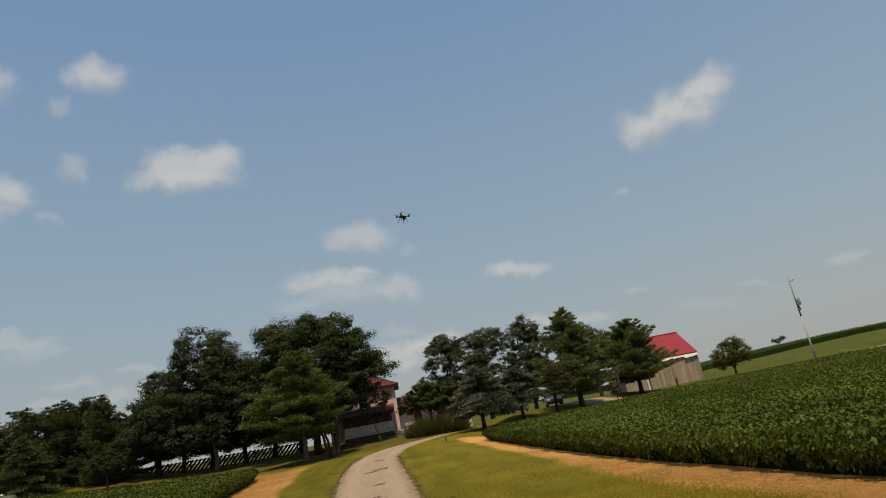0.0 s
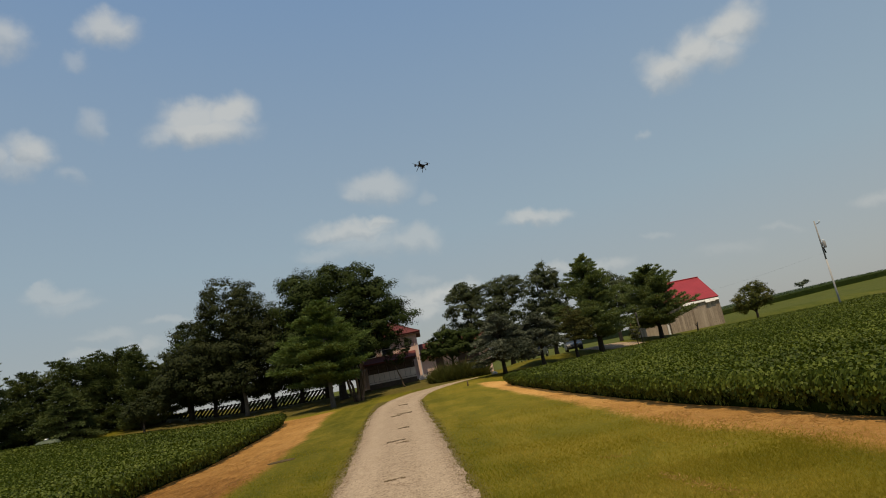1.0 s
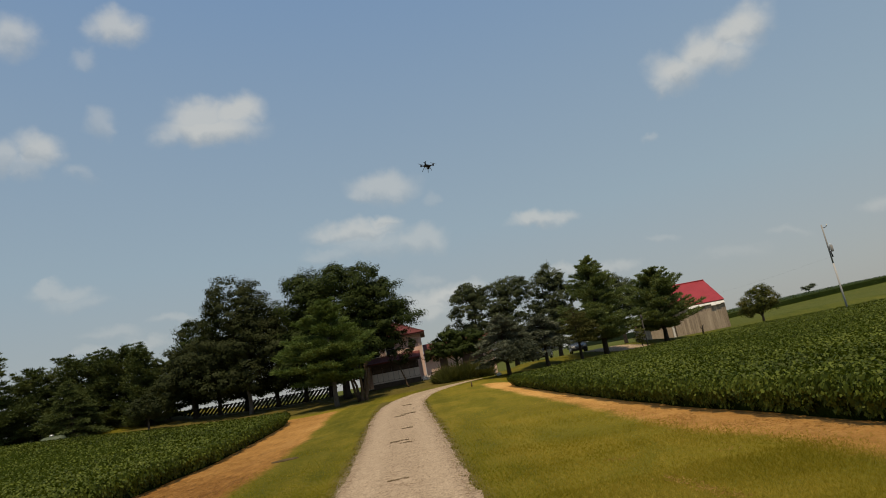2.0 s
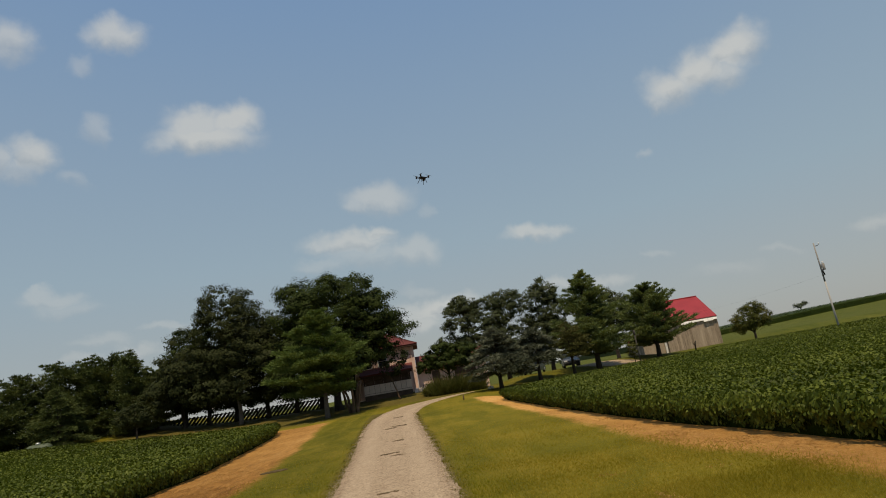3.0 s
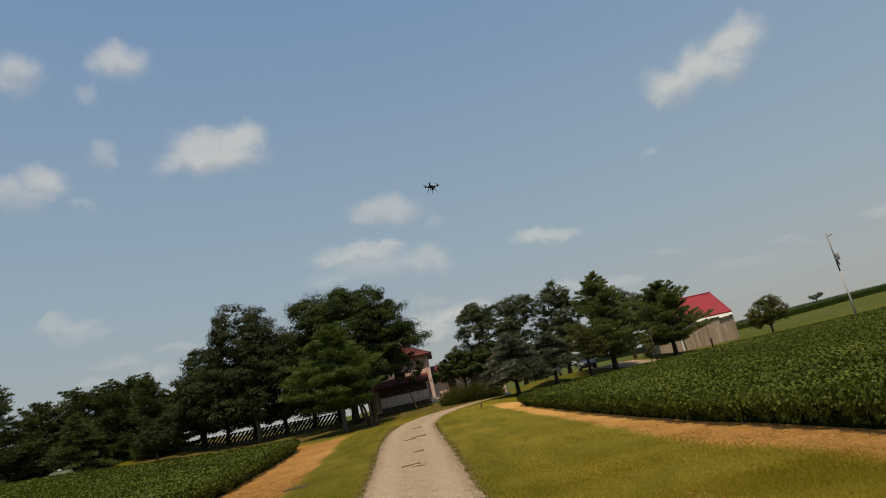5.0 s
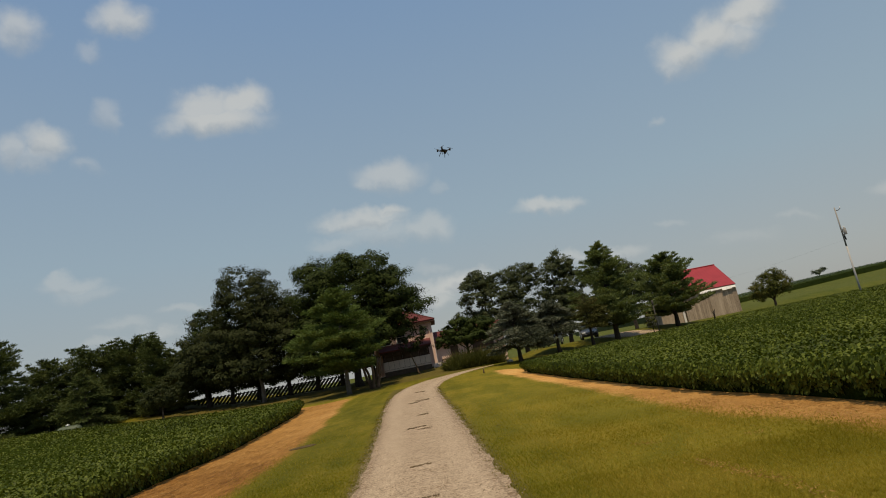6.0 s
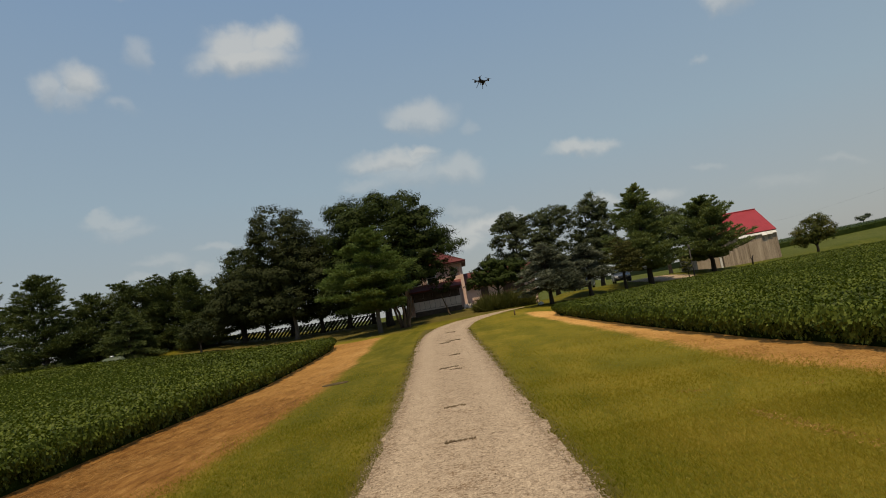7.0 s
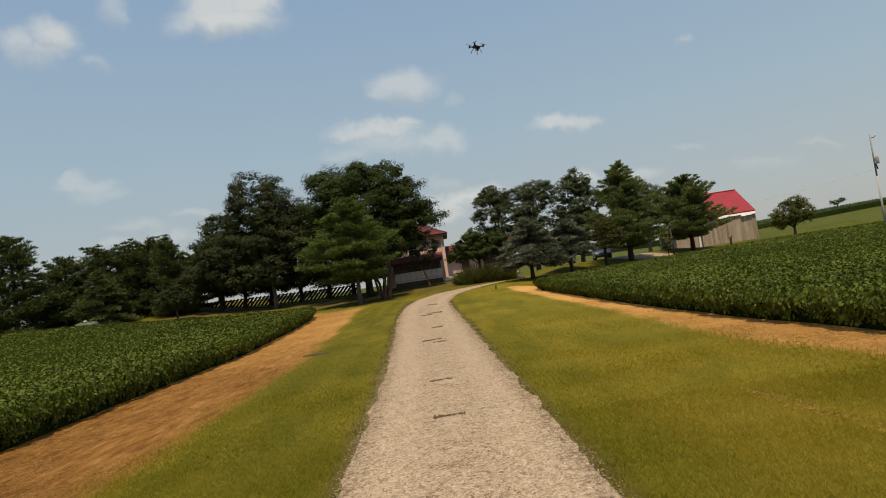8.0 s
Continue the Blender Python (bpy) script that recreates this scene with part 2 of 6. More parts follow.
def ground_material():
    """Mown summer lawn, straw-dry where the field margins were sprayed, coarse far fields."""
    m, ns, ln, p = mat_base("lawn_and_margin")
    geo = ns.new("ShaderNodeNewGeometry")
    pos = geo.outputs["Position"]
    big = node(ns, "ShaderNodeTexNoise", Scale=0.28, Detail=4.0, Roughness=0.6)
    tuft = node(ns, "ShaderNodeTexNoise", Scale=5.0, Detail=6.0, Roughness=0.7)
    fine = node(ns, "ShaderNodeTexNoise", Scale=26.0, Detail=7.0, Roughness=0.82)
    st = node(ns, "ShaderNodeMapping", Scale=(1.0, 0.12, 1.0))
    ln.new(pos, st.inputs["Vector"])
    lane = node(ns, "ShaderNodeTexNoise", Scale=1.3, Detail=3.0)
    ln.new(st.outputs[0], lane.inputs["Vector"])
    for n in (big, tuft, fine):
        ln.new(pos, n.inputs["Vector"])

    def blend(a, b, k):
        n = ns.new("ShaderNodeMath")
        n.operation = "MULTIPLY_ADD"
        n.inputs[1].default_value = k
        ln.new(a, n.inputs[0])
        if b is None:
            n.inputs[2].default_value = 0.0
        else:
            ln.new(b, n.inputs[2])
        return n.outputs[0]

    tone = blend(big.outputs["Fac"], blend(tuft.outputs["Fac"], blend(fine.outputs["Fac"], blend(lane.outputs["Fac"], None, 0.18), 0.32), 0.34), 0.16)
    grass = ramp(ns, (0.36, (0.081, 0.073, 0.004)), (0.46, (0.125, 0.107, 0.008)), (0.53, (0.158, 0.129, 0.010)), (0.64, (0.236, 0.178, 0.031)))
    ln.new(tone, grass.inputs[0])
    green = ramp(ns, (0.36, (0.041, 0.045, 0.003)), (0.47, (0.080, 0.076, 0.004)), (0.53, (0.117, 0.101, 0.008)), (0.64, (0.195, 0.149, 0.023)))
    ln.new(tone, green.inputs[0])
    # real greener turf beside the drive, plus painted shade round the house
    lush_shade = ns.new("ShaderNodeAttribute")
    lush_shade.attribute_name = "lush_shade"
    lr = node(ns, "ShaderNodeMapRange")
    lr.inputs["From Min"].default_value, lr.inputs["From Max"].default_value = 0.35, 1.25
    ln.new(blend(tuft.outputs["Fac"], lush_shade.outputs["Fac"], 0.6), lr.inputs["Value"])
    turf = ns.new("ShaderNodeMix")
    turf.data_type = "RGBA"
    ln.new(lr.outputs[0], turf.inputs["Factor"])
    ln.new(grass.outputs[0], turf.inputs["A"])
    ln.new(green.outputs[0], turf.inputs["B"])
    mat_st = node(ns, "ShaderNodeMapping", Scale=(1.0, 0.22, 1.0))
    ln.new(pos, mat_st.inputs["Vector"])
    strand = node(ns, "ShaderNodeTexNoise", Scale=4.5, Detail=7.0, Roughness=0.72, Distortion=0.6)
    ln.new(mat_st.outputs[0], strand.inputs["Vector"])
    matted = blend(strand.outputs["Fac"], blend(fine.outputs["Fac"], blend(big.outputs["Fac"], None, 0.25), 0.22), 0.53)
    straw = ramp(ns, (0.38, (0.066, 0.026, 0.006)), (0.47, (0.171, 0.075, 0.016)), (0.55, (0.271, 0.131, 0.032)), (0.64, (0.399, 0.225, 0.075)))
    ln.new(matted, straw.inputs[0])
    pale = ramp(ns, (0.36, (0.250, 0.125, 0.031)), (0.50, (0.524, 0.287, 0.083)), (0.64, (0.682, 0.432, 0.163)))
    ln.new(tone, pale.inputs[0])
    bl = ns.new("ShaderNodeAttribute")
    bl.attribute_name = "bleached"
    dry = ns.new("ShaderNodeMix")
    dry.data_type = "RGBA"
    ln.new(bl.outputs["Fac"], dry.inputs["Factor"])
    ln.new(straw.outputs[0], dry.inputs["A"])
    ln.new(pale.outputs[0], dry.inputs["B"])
    at = ns.new("ShaderNodeAttribute")
    at.attribute_name = "margin"
    patch = node(ns, "ShaderNodeTexNoise", Scale=0.55, Detail=3.0, Roughness=0.55, Distortion=0.8)
    pst = node(ns, "ShaderNodeMapping", Scale=(1.0, 0.45, 1.0))
    ln.new(pos, pst.inputs["Vector"])
    ln.new(pst.outputs[0], patch.inputs["Vector"])
    pr = ramp(ns, (0.36, (0.84, 0.90, 0.80)), (0.50, (1.06, 1.06, 1.06)), (0.66, (1.26, 1.18, 1.34)))
    ln.new(patch.outputs["Fac"], pr.inputs[0])
    mott = ns.new("ShaderNodeMix")
    mott.data_type, mott.blend_type = "RGBA", "MULTIPLY"
    mott.inputs["Factor"].default_value = 1.0
    ln.new(turf.outputs["Result"], mott.inputs["A"])
    ln.new(pr.outputs[0], mott.inputs["B"])
    turf = mott
    fray = blend(tuft.outputs["Fac"], at.outputs["Fac"], 0.9)
    fray = blend(big.outputs["Fac"], fray, 0.8)
    mr = node(ns, "ShaderNodeMapRange")
    mr.interpolation_type = "SMOOTHSTEP"
    mr.inputs["From Min"].default_value, mr.inputs["From Max"].default_value = 0.55, 1.15
    ln.new(fray, mr.inputs["Value"])
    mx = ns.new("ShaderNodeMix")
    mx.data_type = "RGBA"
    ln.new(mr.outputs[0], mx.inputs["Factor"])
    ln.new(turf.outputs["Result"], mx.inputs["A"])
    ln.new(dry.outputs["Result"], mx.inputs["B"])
    # bare earth along the drive; painted tree shade under the grove
    verge_shade = ns.new("ShaderNodeAttribute")
    verge_shade.attribute_name = "verge_shade"
    vs = blend(tuft.outputs["Fac"], verge_shade.outputs["Fac"], 0.9)
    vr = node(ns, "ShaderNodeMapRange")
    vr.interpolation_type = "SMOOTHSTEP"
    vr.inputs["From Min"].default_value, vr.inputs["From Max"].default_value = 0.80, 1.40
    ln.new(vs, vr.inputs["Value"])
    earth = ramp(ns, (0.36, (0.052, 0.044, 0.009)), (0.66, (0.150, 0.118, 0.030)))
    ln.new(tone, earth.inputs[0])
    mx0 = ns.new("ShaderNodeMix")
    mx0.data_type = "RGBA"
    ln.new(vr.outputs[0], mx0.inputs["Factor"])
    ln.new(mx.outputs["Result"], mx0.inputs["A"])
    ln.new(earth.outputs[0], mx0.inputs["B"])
    mx = mx0
    crop = ramp(ns, (0.40, (0.036, 0.052, 0.006)), (0.50, (0.068, 0.080, 0.010)), (0.60, (0.125, 0.118, 0.022)))
    ln.new(tone, crop.inputs[0])
    at2 = ns.new("ShaderNodeAttribute")
    at2.attribute_name = "pasture"
    mx2 = ns.new("ShaderNodeMix")
    mx2.data_type = "RGBA"
    ln.new(at2.outputs["Fac"], mx2.inputs["Factor"])
    ln.new(mx.outputs["Result"], mx2.inputs["A"])
    ln.new(crop.outputs[0], mx2.inputs["B"])
    ln.new(mx2.outputs["Result"], p.inputs["Base Color"])
    p.inputs["Roughness"].default_value, p.inputs["Specular IOR Level"].default_value = 0.95, 0.1
    hb = blend(fine.outputs["Fac"], blend(tuft.outputs["Fac"], None, 0.8), 0.6)
    bp = node(ns, "ShaderNodeBump", Strength=0.7, Distance=0.05)
    ln.new(hb, bp.inputs["Height"])
    ln.new(bp.outputs[0], p.inputs["Normal"])
    return m


def gravel_material():
    m, ns, ln, p = mat_base("crushed_limestone")
    geo = ns.new("ShaderNodeNewGeometry")
    pos = geo.outputs["Position"]
    st = node(ns, "ShaderNodeMapping", Scale=(1.0, 0.07, 1.0))
    ln.new(pos, st.inputs["Vector"])
    lane = node(ns, "ShaderNodeTexNoise", Scale=1.6, Detail=4.0)
    ln.new(st.outputs[0], lane.inputs["Vector"])
    big = node(ns, "ShaderNodeTexNoise", Scale=1.1, Detail=5.0, Roughness=0.65)
    cell = node(ns, "ShaderNodeTexVoronoi", Scale=34.0)
    cell2 = node(ns, "ShaderNodeTexVoronoi", Scale=80.0)
    for n in (big, cell, cell2):
        ln.new(pos, n.inputs["Vector"])
    s1 = ns.new("ShaderNodeMath")
    s1.operation = "MULTIPLY_ADD"
    s1.inputs[1].default_value = 0.45
    ln.new(lane.outputs["Fac"], s1.inputs[0])
    s2 = ns.new("ShaderNodeMath")
    s2.operation = "MULTIPLY_ADD"
    s2.inputs[1].default_value = 0.45
    ln.new(big.outputs["Fac"], s2.inputs[0])
    ln.new(s1.outputs[0], s2.inputs[2])
    r = ramp(ns, (0.28, (0.154, 0.108, 0.063)), (0.44, (0.252, 0.186, 0.120)), (0.66, (0.356, 0.275, 0.190)))
    ln.new(s2.outputs[0], r.inputs[0])
    cr = ramp(ns, (0.0, (0.52, 0.48, 0.43)), (0.30, (0.92, 0.91, 0.90)), (1.0, (1.22, 1.21, 1.19)))
    ln.new(cell.outputs["Color"], cr.inputs[0])
    gap = ramp(ns, (0.0, (1.0, 1.0, 1.0)), (0.55, (1.0, 1.0, 1.0)), (0.85, (0.55, 0.5, 0.46)))
    ln.new(cell.outputs["Distance"], gap.inputs[0])
    m1 = ns.new("ShaderNodeMix")
    m1.data_type, m1.blend_type = "RGBA", "MULTIPLY"
    m1.inputs["Factor"].default_value = 1.0
    ln.new(r.outputs[0], m1.inputs["A"])
    ln.new(cr.outputs[0], m1.inputs["B"])
    m2 = ns.new("ShaderNodeMix")
    m2.data_type, m2.blend_type = "RGBA", "MULTIPLY"
    m2.inputs["Factor"].default_value = 0.5
    ln.new(m1.outputs["Result"], m2.inputs["A"])
    ln.new(gap.outputs[0], m2.inputs["B"])
    # coarse on the crown and the edges, packed fine in the wheel tracks
    ac = ns.new("ShaderNodeAttribute")
    ac.attribute_name = "across"
    coarse = ramp(ns, (0.0, (0.55, 0.55, 0.55)), (0.28, (0.5, 0.5, 0.5)), (0.48, (0.12, 0.12, 0.12)), (0.68, (0.12, 0.12, 0.12)), (0.86, (0.8, 0.8, 0.8)))
    ln.new(ac.outputs["Fac"], coarse.inputs[0])
    pit = node(ns, "ShaderNodeTexNoise", Scale=13.0, Detail=8.0, Roughness=0.82)
    ln.new(pos, pit.inputs["Vector"])
    wob = node(ns, "ShaderNodeTexNoise", Scale=2.6, Detail=4.0)
    ln.new(pos, wob.inputs["Vector"])
    loose = ns.new("ShaderNodeMath")
    loose.operation = "MULTIPLY_ADD"
    loose.inputs[1].default_value = -0.11
    ln.new(coarse.outputs[0], loose.inputs[0])
    ln.new(pit.outputs["Fac"], loose.inputs[2])
    rag = ns.new("ShaderNodeMath")
    rag.operation = "MULTIPLY_ADD"
    rag.inputs[1].default_value = 0.16
    ln.new(wob.outputs["Fac"], rag.inputs[0])
    ln.new(loose.outputs[0], rag.inputs[2])
    pr = ramp(ns, (0.415, (0.44, 0.35, 0.26)), (0.475, (0.90, 0.89, 0.88)), (0.57, (1.08, 1.08, 1.08)), (0.70, (1.26, 1.28, 1.30)))
    ln.new(rag.outputs[0], pr.inputs[0])
    m3 = ns.new("ShaderNodeMix")
    m3.data_type, m3.blend_type = "RGBA", "MULTIPLY"
    m3.inputs["Factor"].default_value = 1.0
    ln.new(m2.outputs["Result"], m3.inputs["A"])
    ln.new(pr.outputs[0], m3.inputs["B"])
    grit = ramp(ns, (0.05, (0.66, 0.63, 0.60)), (0.45, (1.0, 1.0, 1.0)), (0.95, (1.24, 1.25, 1.26)))
    ln.new(cell2.outputs["Color"], grit.inputs[0])
    m4 = ns.new("ShaderNodeMix")
    m4.data_type, m4.blend_type = "RGBA", "MULTIPLY"
    m4.inputs["Factor"].default_value = 1.0
    ln.new(m3.outputs["Result"], m4.inputs["A"])
    ln.new(grit.outputs[0], m4.inputs["B"])
    ln.new(m4.outputs["Result"], p.inputs["Base Color"])
    p.inputs["Roughness"].default_value, p.inputs["Specular IOR Level"].default_value = 0.9, 0.2
    bp = node(ns, "ShaderNodeBump", Strength=0.28, Distance=0.012)
    bp.invert = True
    hs = ns.new("ShaderNodeMath")
    ln.new(cell.outputs["Distance"], hs.inputs[0])
    ln.new(cell2.outputs["Distance"], hs.inputs[1])
    ln.new(hs.outputs[0], bp.inputs["Height"])
    ln.new(bp.outputs[0], p.inputs["Normal"])
    return m


M_GROUND = ground_material()
M_GRAVEL = gravel_material()
M_STONE = surface("limestone_chip", (0.17, 0.125, 0.080), (0.36, 0.285, 0.20), 9, 70, 0.9)
M_DIRT = surface("damp_dirt", (0.057, 0.035, 0.017), (0.139, 0.092, 0.042), 14, 90, 0.95, bump=0.8)
M_GRASS = foliage("grass_blade", (0.170, 0.146, 0.013), (0.260, 0.212, 0.020), (0.443, 0.328, 0.069), 0.45, 0.6, 0.45, 0.04, 0.48)
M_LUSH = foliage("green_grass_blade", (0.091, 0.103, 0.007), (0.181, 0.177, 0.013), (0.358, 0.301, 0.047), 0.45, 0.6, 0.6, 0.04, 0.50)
M_WEED = foliage("verge_weed", (0.068, 0.072, 0.007), (0.153, 0.135, 0.016), (0.323, 0.247, 0.039), 0.25, 0.6, 0.8, 0.04)
M_STRAW = foliage("dry_straw", (0.205, 0.107, 0.033), (0.378, 0.214, 0.072), (0.514, 0.333, 0.141), 0.15, 0.8, 0.5)
# wide spread of leaf tones stands in for glints and dark gaps
M_BEAN = foliage("soybean_leaf", (0.022, 0.033, 0.004), (0.057, 0.077, 0.007), (0.126, 0.150, 0.022), 0.18, 0.54, 0.25, 0.13, 0.60)
# stem tone kept near black so it also paints the gaps' shade
M_BEANCORE = surface("stem_core_shade", (0.008, 0.014, 0.002), (0.032, 0.045, 0.007), 5, 30, 0.95, bump=0.8, dist=0.05, spec=0.0)
M_OAK = foliage("oak_leaf", (0.022, 0.033, 0.007), (0.042, 0.058, 0.014), (0.078, 0.096, 0.028), 0.16, patch=0.5, leafy=0.16)
M_MAPLE = foliage("maple_leaf", (0.024, 0.031, 0.011), (0.043, 0.051, 0.019), (0.080, 0.088, 0.038), 0.20, patch=0.5, leafy=0.20)
M_GREYLEAF = foliage("silver_maple_leaf", (0.042, 0.053, 0.025), (0.079, 0.095, 0.046), (0.146, 0.159, 0.089), 0.34, patch=0.6, leafy=0.26)
M_PINE = foliage("pine_needle", (0.040, 0.056, 0.020), (0.078, 0.100, 0.034), (0.152, 0.168, 0.064), 0.16, 0.6, patch=0.5, leafy=0.28)
# lawn pine: lighter needles, its sunlit look put into the colour
M_LITLAWNPINE = foliage("lit_lawn_pine_needle", (0.051, 0.082, 0.019), (0.103, 0.145, 0.041), (0.184, 0.221, 0.085), 0.18, 0.6, patch=0.6, leafy=0.26)
M_SPRUCE = foliage("blue_spruce_needle", (0.030, 0.038, 0.021), (0.080, 0.092, 0.060), (0.215, 0.228, 0.165), 0.06, 0.7, leafy=0.42)
M_JUNIPER = foliage("juniper_needle", (0.036, 0.041, 0.013), (0.079, 0.082, 0.026), (0.147, 0.134, 0.048), 0.08, 0.7)
M_YELLOWLEAF = foliage("apple_leaf", (0.034, 0.044, 0.009), (0.074, 0.082, 0.018), (0.145, 0.125, 0.032), 0.22)
M_SHRUB = foliage("shrub_leaf", (0.040, 0.050, 0.012), (0.084, 0.092, 0.024), (0.165, 0.160, 0.055), 0.22)
M_CORN = foliage("corn_leaf", (0.022, 0.036, 0.007), (0.038, 0.055, 0.011), (0.072, 0.084, 0.022), 0.2, patch=0.02)
M_BARK = surface("dark_bark", (0.020, 0.016, 0.012), (0.070, 0.056, 0.043), 3, 24, 0.95, bump=1.0, dist=0.04, stretch=(1, 1, 0.25))
M_BARKLIGHT = surface("grey_bark", (0.079, 0.066, 0.053), (0.187, 0.164, 0.136), 3, 22, 0.95, bump=1.0, dist=0.03, stretch=(1, 1, 0.3))
M_BARKTAN = surface("tan_bark", (0.070, 0.044, 0.025), (0.182, 0.122, 0.076), 3, 22, 0.95, bump=1.0, dist=0.03, stretch=(1, 1, 0.3))
M_BARNWOOD = surface("weathered_board", (0.190, 0.142, 0.101), (0.464, 0.374, 0.283), 1.6, 26, 0.95, bump=0.7, dist=0.01, stretch=(1, 1, 0.12))
M_REDROOF = surface("red_painted_steel", (0.225, 0.020, 0.025), (0.300, 0.030, 0.037), 0.8, 14, 0.5, bump=0.15)
M_REDSHINGLE = surface("dull_red_shingle", (0.079, 0.017, 0.016), (0.143, 0.036, 0.032), 1.5, 22, 0.8, bump=0.5)
M_WHITE = surface("white_paint", (0.62, 0.60, 0.56), (0.82, 0.80, 0.77), 2, 30, 0.6, bump=0.1)
M_STUCCO = surface("pale_pink_siding", (0.68, 0.48, 0.41), (0.80, 0.60, 0.51), 1.2, 40, 0.85, bump=0.3)
M_PORCH = surface("white_porch_board", (0.62, 0.53, 0.47), (0.78, 0.68, 0.61), 2, 30, 0.8, bump=0.3)
# screen tone darkened to carry the shade behind and below the porch
M_SCREENSHADE = surface("screen_with_shade", (0.048, 0.034, 0.025), (0.120, 0.088, 0.067), 3, 60, 0.9)
M_DARKWOOD = surface("dark_stained_wood", (0.035, 0.020, 0.015), (0.090, 0.052, 0.038), 3, 40, 0.7)
M_FENCE = surface("blackened_fence_slat", (0.012, 0.012, 0.010), (0.040, 0.038, 0.032), 4, 40, 0.85)
M_POLE = surface("bleached_pole_wood", (0.30, 0.29, 0.275), (0.47, 0.46, 0.445), 2, 30, 0.85, bump=0.5, stretch=(1, 1, 0.08))
M_POLEGREY = surface("weathered_pole_wood", (0.24, 0.228, 0.214), (0.33, 0.315, 0.298), 2, 30, 0.85, bump=0.5, stretch=(1, 1, 0.08))
M_POLEDARK = surface("creosote_pole_wood", (0.043, 0.039, 0.036), (0.090, 0.084, 0.077), 2, 30, 0.85, bump=0.5, stretch=(1, 1, 0.08))
M_STEEL = surface("galvanised_steel", (0.40, 0.41, 0.42), (0.58, 0.59, 0.60), 4, 40, 0.42, 0.7, bump=0.05)
M_RUBBER = surface("black_rubber", (0.010, 0.010, 0.010), (0.030, 0.030, 0.030), 8, 60, 0.85)
M_BLACK = surface("black_plastic", (0.006, 0.006, 0.007), (0.018, 0.018, 0.020), 20, 90, 0.4, bump=0.0)
M_CARGREY = surface("grey_car_paint", (0.105, 0.106, 0.110), (0.150, 0.151, 0.156), 1, 8, 0.22, 0.4, bump=0.0, spec=0.6)
M_CARBLUE = surface("navy_car_paint", (0.010, 0.016, 0.045), (0.018, 0.028, 0.070), 1, 8, 0.22, 0.4, bump=0.0, spec=0.6)
M_TAIL = surface("red_lamp_lens", (0.20, 0.010, 0.010), (0.30, 0.015, 0.015), 6, 40, 0.2, bump=0.0)
M_HEAD = surface("clear_lamp_lens", (0.55, 0.56, 0.58), (0.75, 0.76, 0.78), 6, 40, 0.12, bump=0.0)
M_GLASS = glass("dark_window_glass")
M_TANK = surface("pale_green_tank_paint", (0.060, 0.080, 0.047), (0.105, 0.130, 0.084), 2, 30, 0.6, bump=0.1)
M_DARKPATCH = surface("dark_patch_brown", (0.050, 0.036, 0.018), (0.125, 0.094, 0.052), 6, 50, 0.95, bump=0.6, spec=0.0)
# far leaves paler and bluer: distance haze mixed into the leaf colour
M_HAZEDWOOD = foliage("hazed_far_leaf", (0.060, 0.078, 0.050), (0.085, 0.105, 0.066), (0.120, 0.135, 0.085), 0.1, patch=0.02)
M_LANE = surface("dusty_track", (0.20, 0.16, 0.085), (0.34, 0.27, 0.15), 1.2, 20, 0.95, bump=0.4)
# pines by the barn: the light on them is painted as brighter needles
M_LITEASTPINE = foliage("lit_east_pine_needle", (0.066, 0.092, 0.036), (0.130, 0.164, 0.062), (0.245, 0.268, 0.116), 0.24, 0.6, patch=0.6, leafy=0.30)


# ---- building helpers ----
def step(a, b, v):
    s = np.clip((np.asarray(v, float) - a) / (b - a), 0.0, 1.0)
    return s * s * (3 - 2 * s)


def ground_z(x, y):
    """Height of the land, shaped to fit the camera's view: flat by the camera, a low rise under house and trees, a far
    hill.
    """
    x, y = np.asarray(x, float), np.asarray(y, float)
    west = 1.0 - step(3, 8, x)
    z = (0.9 * step(18, 62, y) + 0.65 * step(56, 68, y)) * west
    edge = np.interp(x, [5, 10, 18, 27, 37, 52], [43, 48, 53.5, 59, 64.5, 67])
    east = 0.2 * step(25, 46, y) + np.interp(x, [5, 24, 38, 48], [0.60, 0.66, 0.76, 1.25]) * step(0.5, 8.5, y - edge)
    z = z + east * (1 - west)
    z = z + 0.5 * step(7.0, 11.0, y - edge) * step(8, 12, x) * (1 - step(25, 31, x)) * (1 - step(69.5, 74, y))
    z = z + 0.16 * step(54.5, 63.5, y) * step(-6.5, -4.0, x) * (1 - step(1.5, 5.5, x))
    z = z + 1.3 * step(12, 42, -x) * step(26, 58, y) + 0.9 * step(64, 74, y) * step(24, 31, -x)
    z = z + step(84, 195, y) * (1 - 0.75 * step(235, 330, y)) * 2.8 * step(66, 150, x) - 1.6 * step(74, 130, y) * (1 - step(20, 60, x))
    return z


def gz(x, y):
    return float(ground_z(x, y))


def link(name, me, parent=None, label="", loc=None):
    ob = new(name, me)
    if parent is not None:
        ob.parent = parent
    if loc is not None:
        ob.location = loc
    if label:
        tagged(ob, label)
    return ob


def mesh_of(name, verts, faces, mat, smooth=False):
    me = bpy.data.meshes.new(name)
    me.from_pydata([tuple(v) for v in verts], [], faces)
    me.materials.append(mat)
    if smooth:
        me.polygons.foreach_set("use_smooth", [True] * len(me.polygons))
    me.update()
    return me


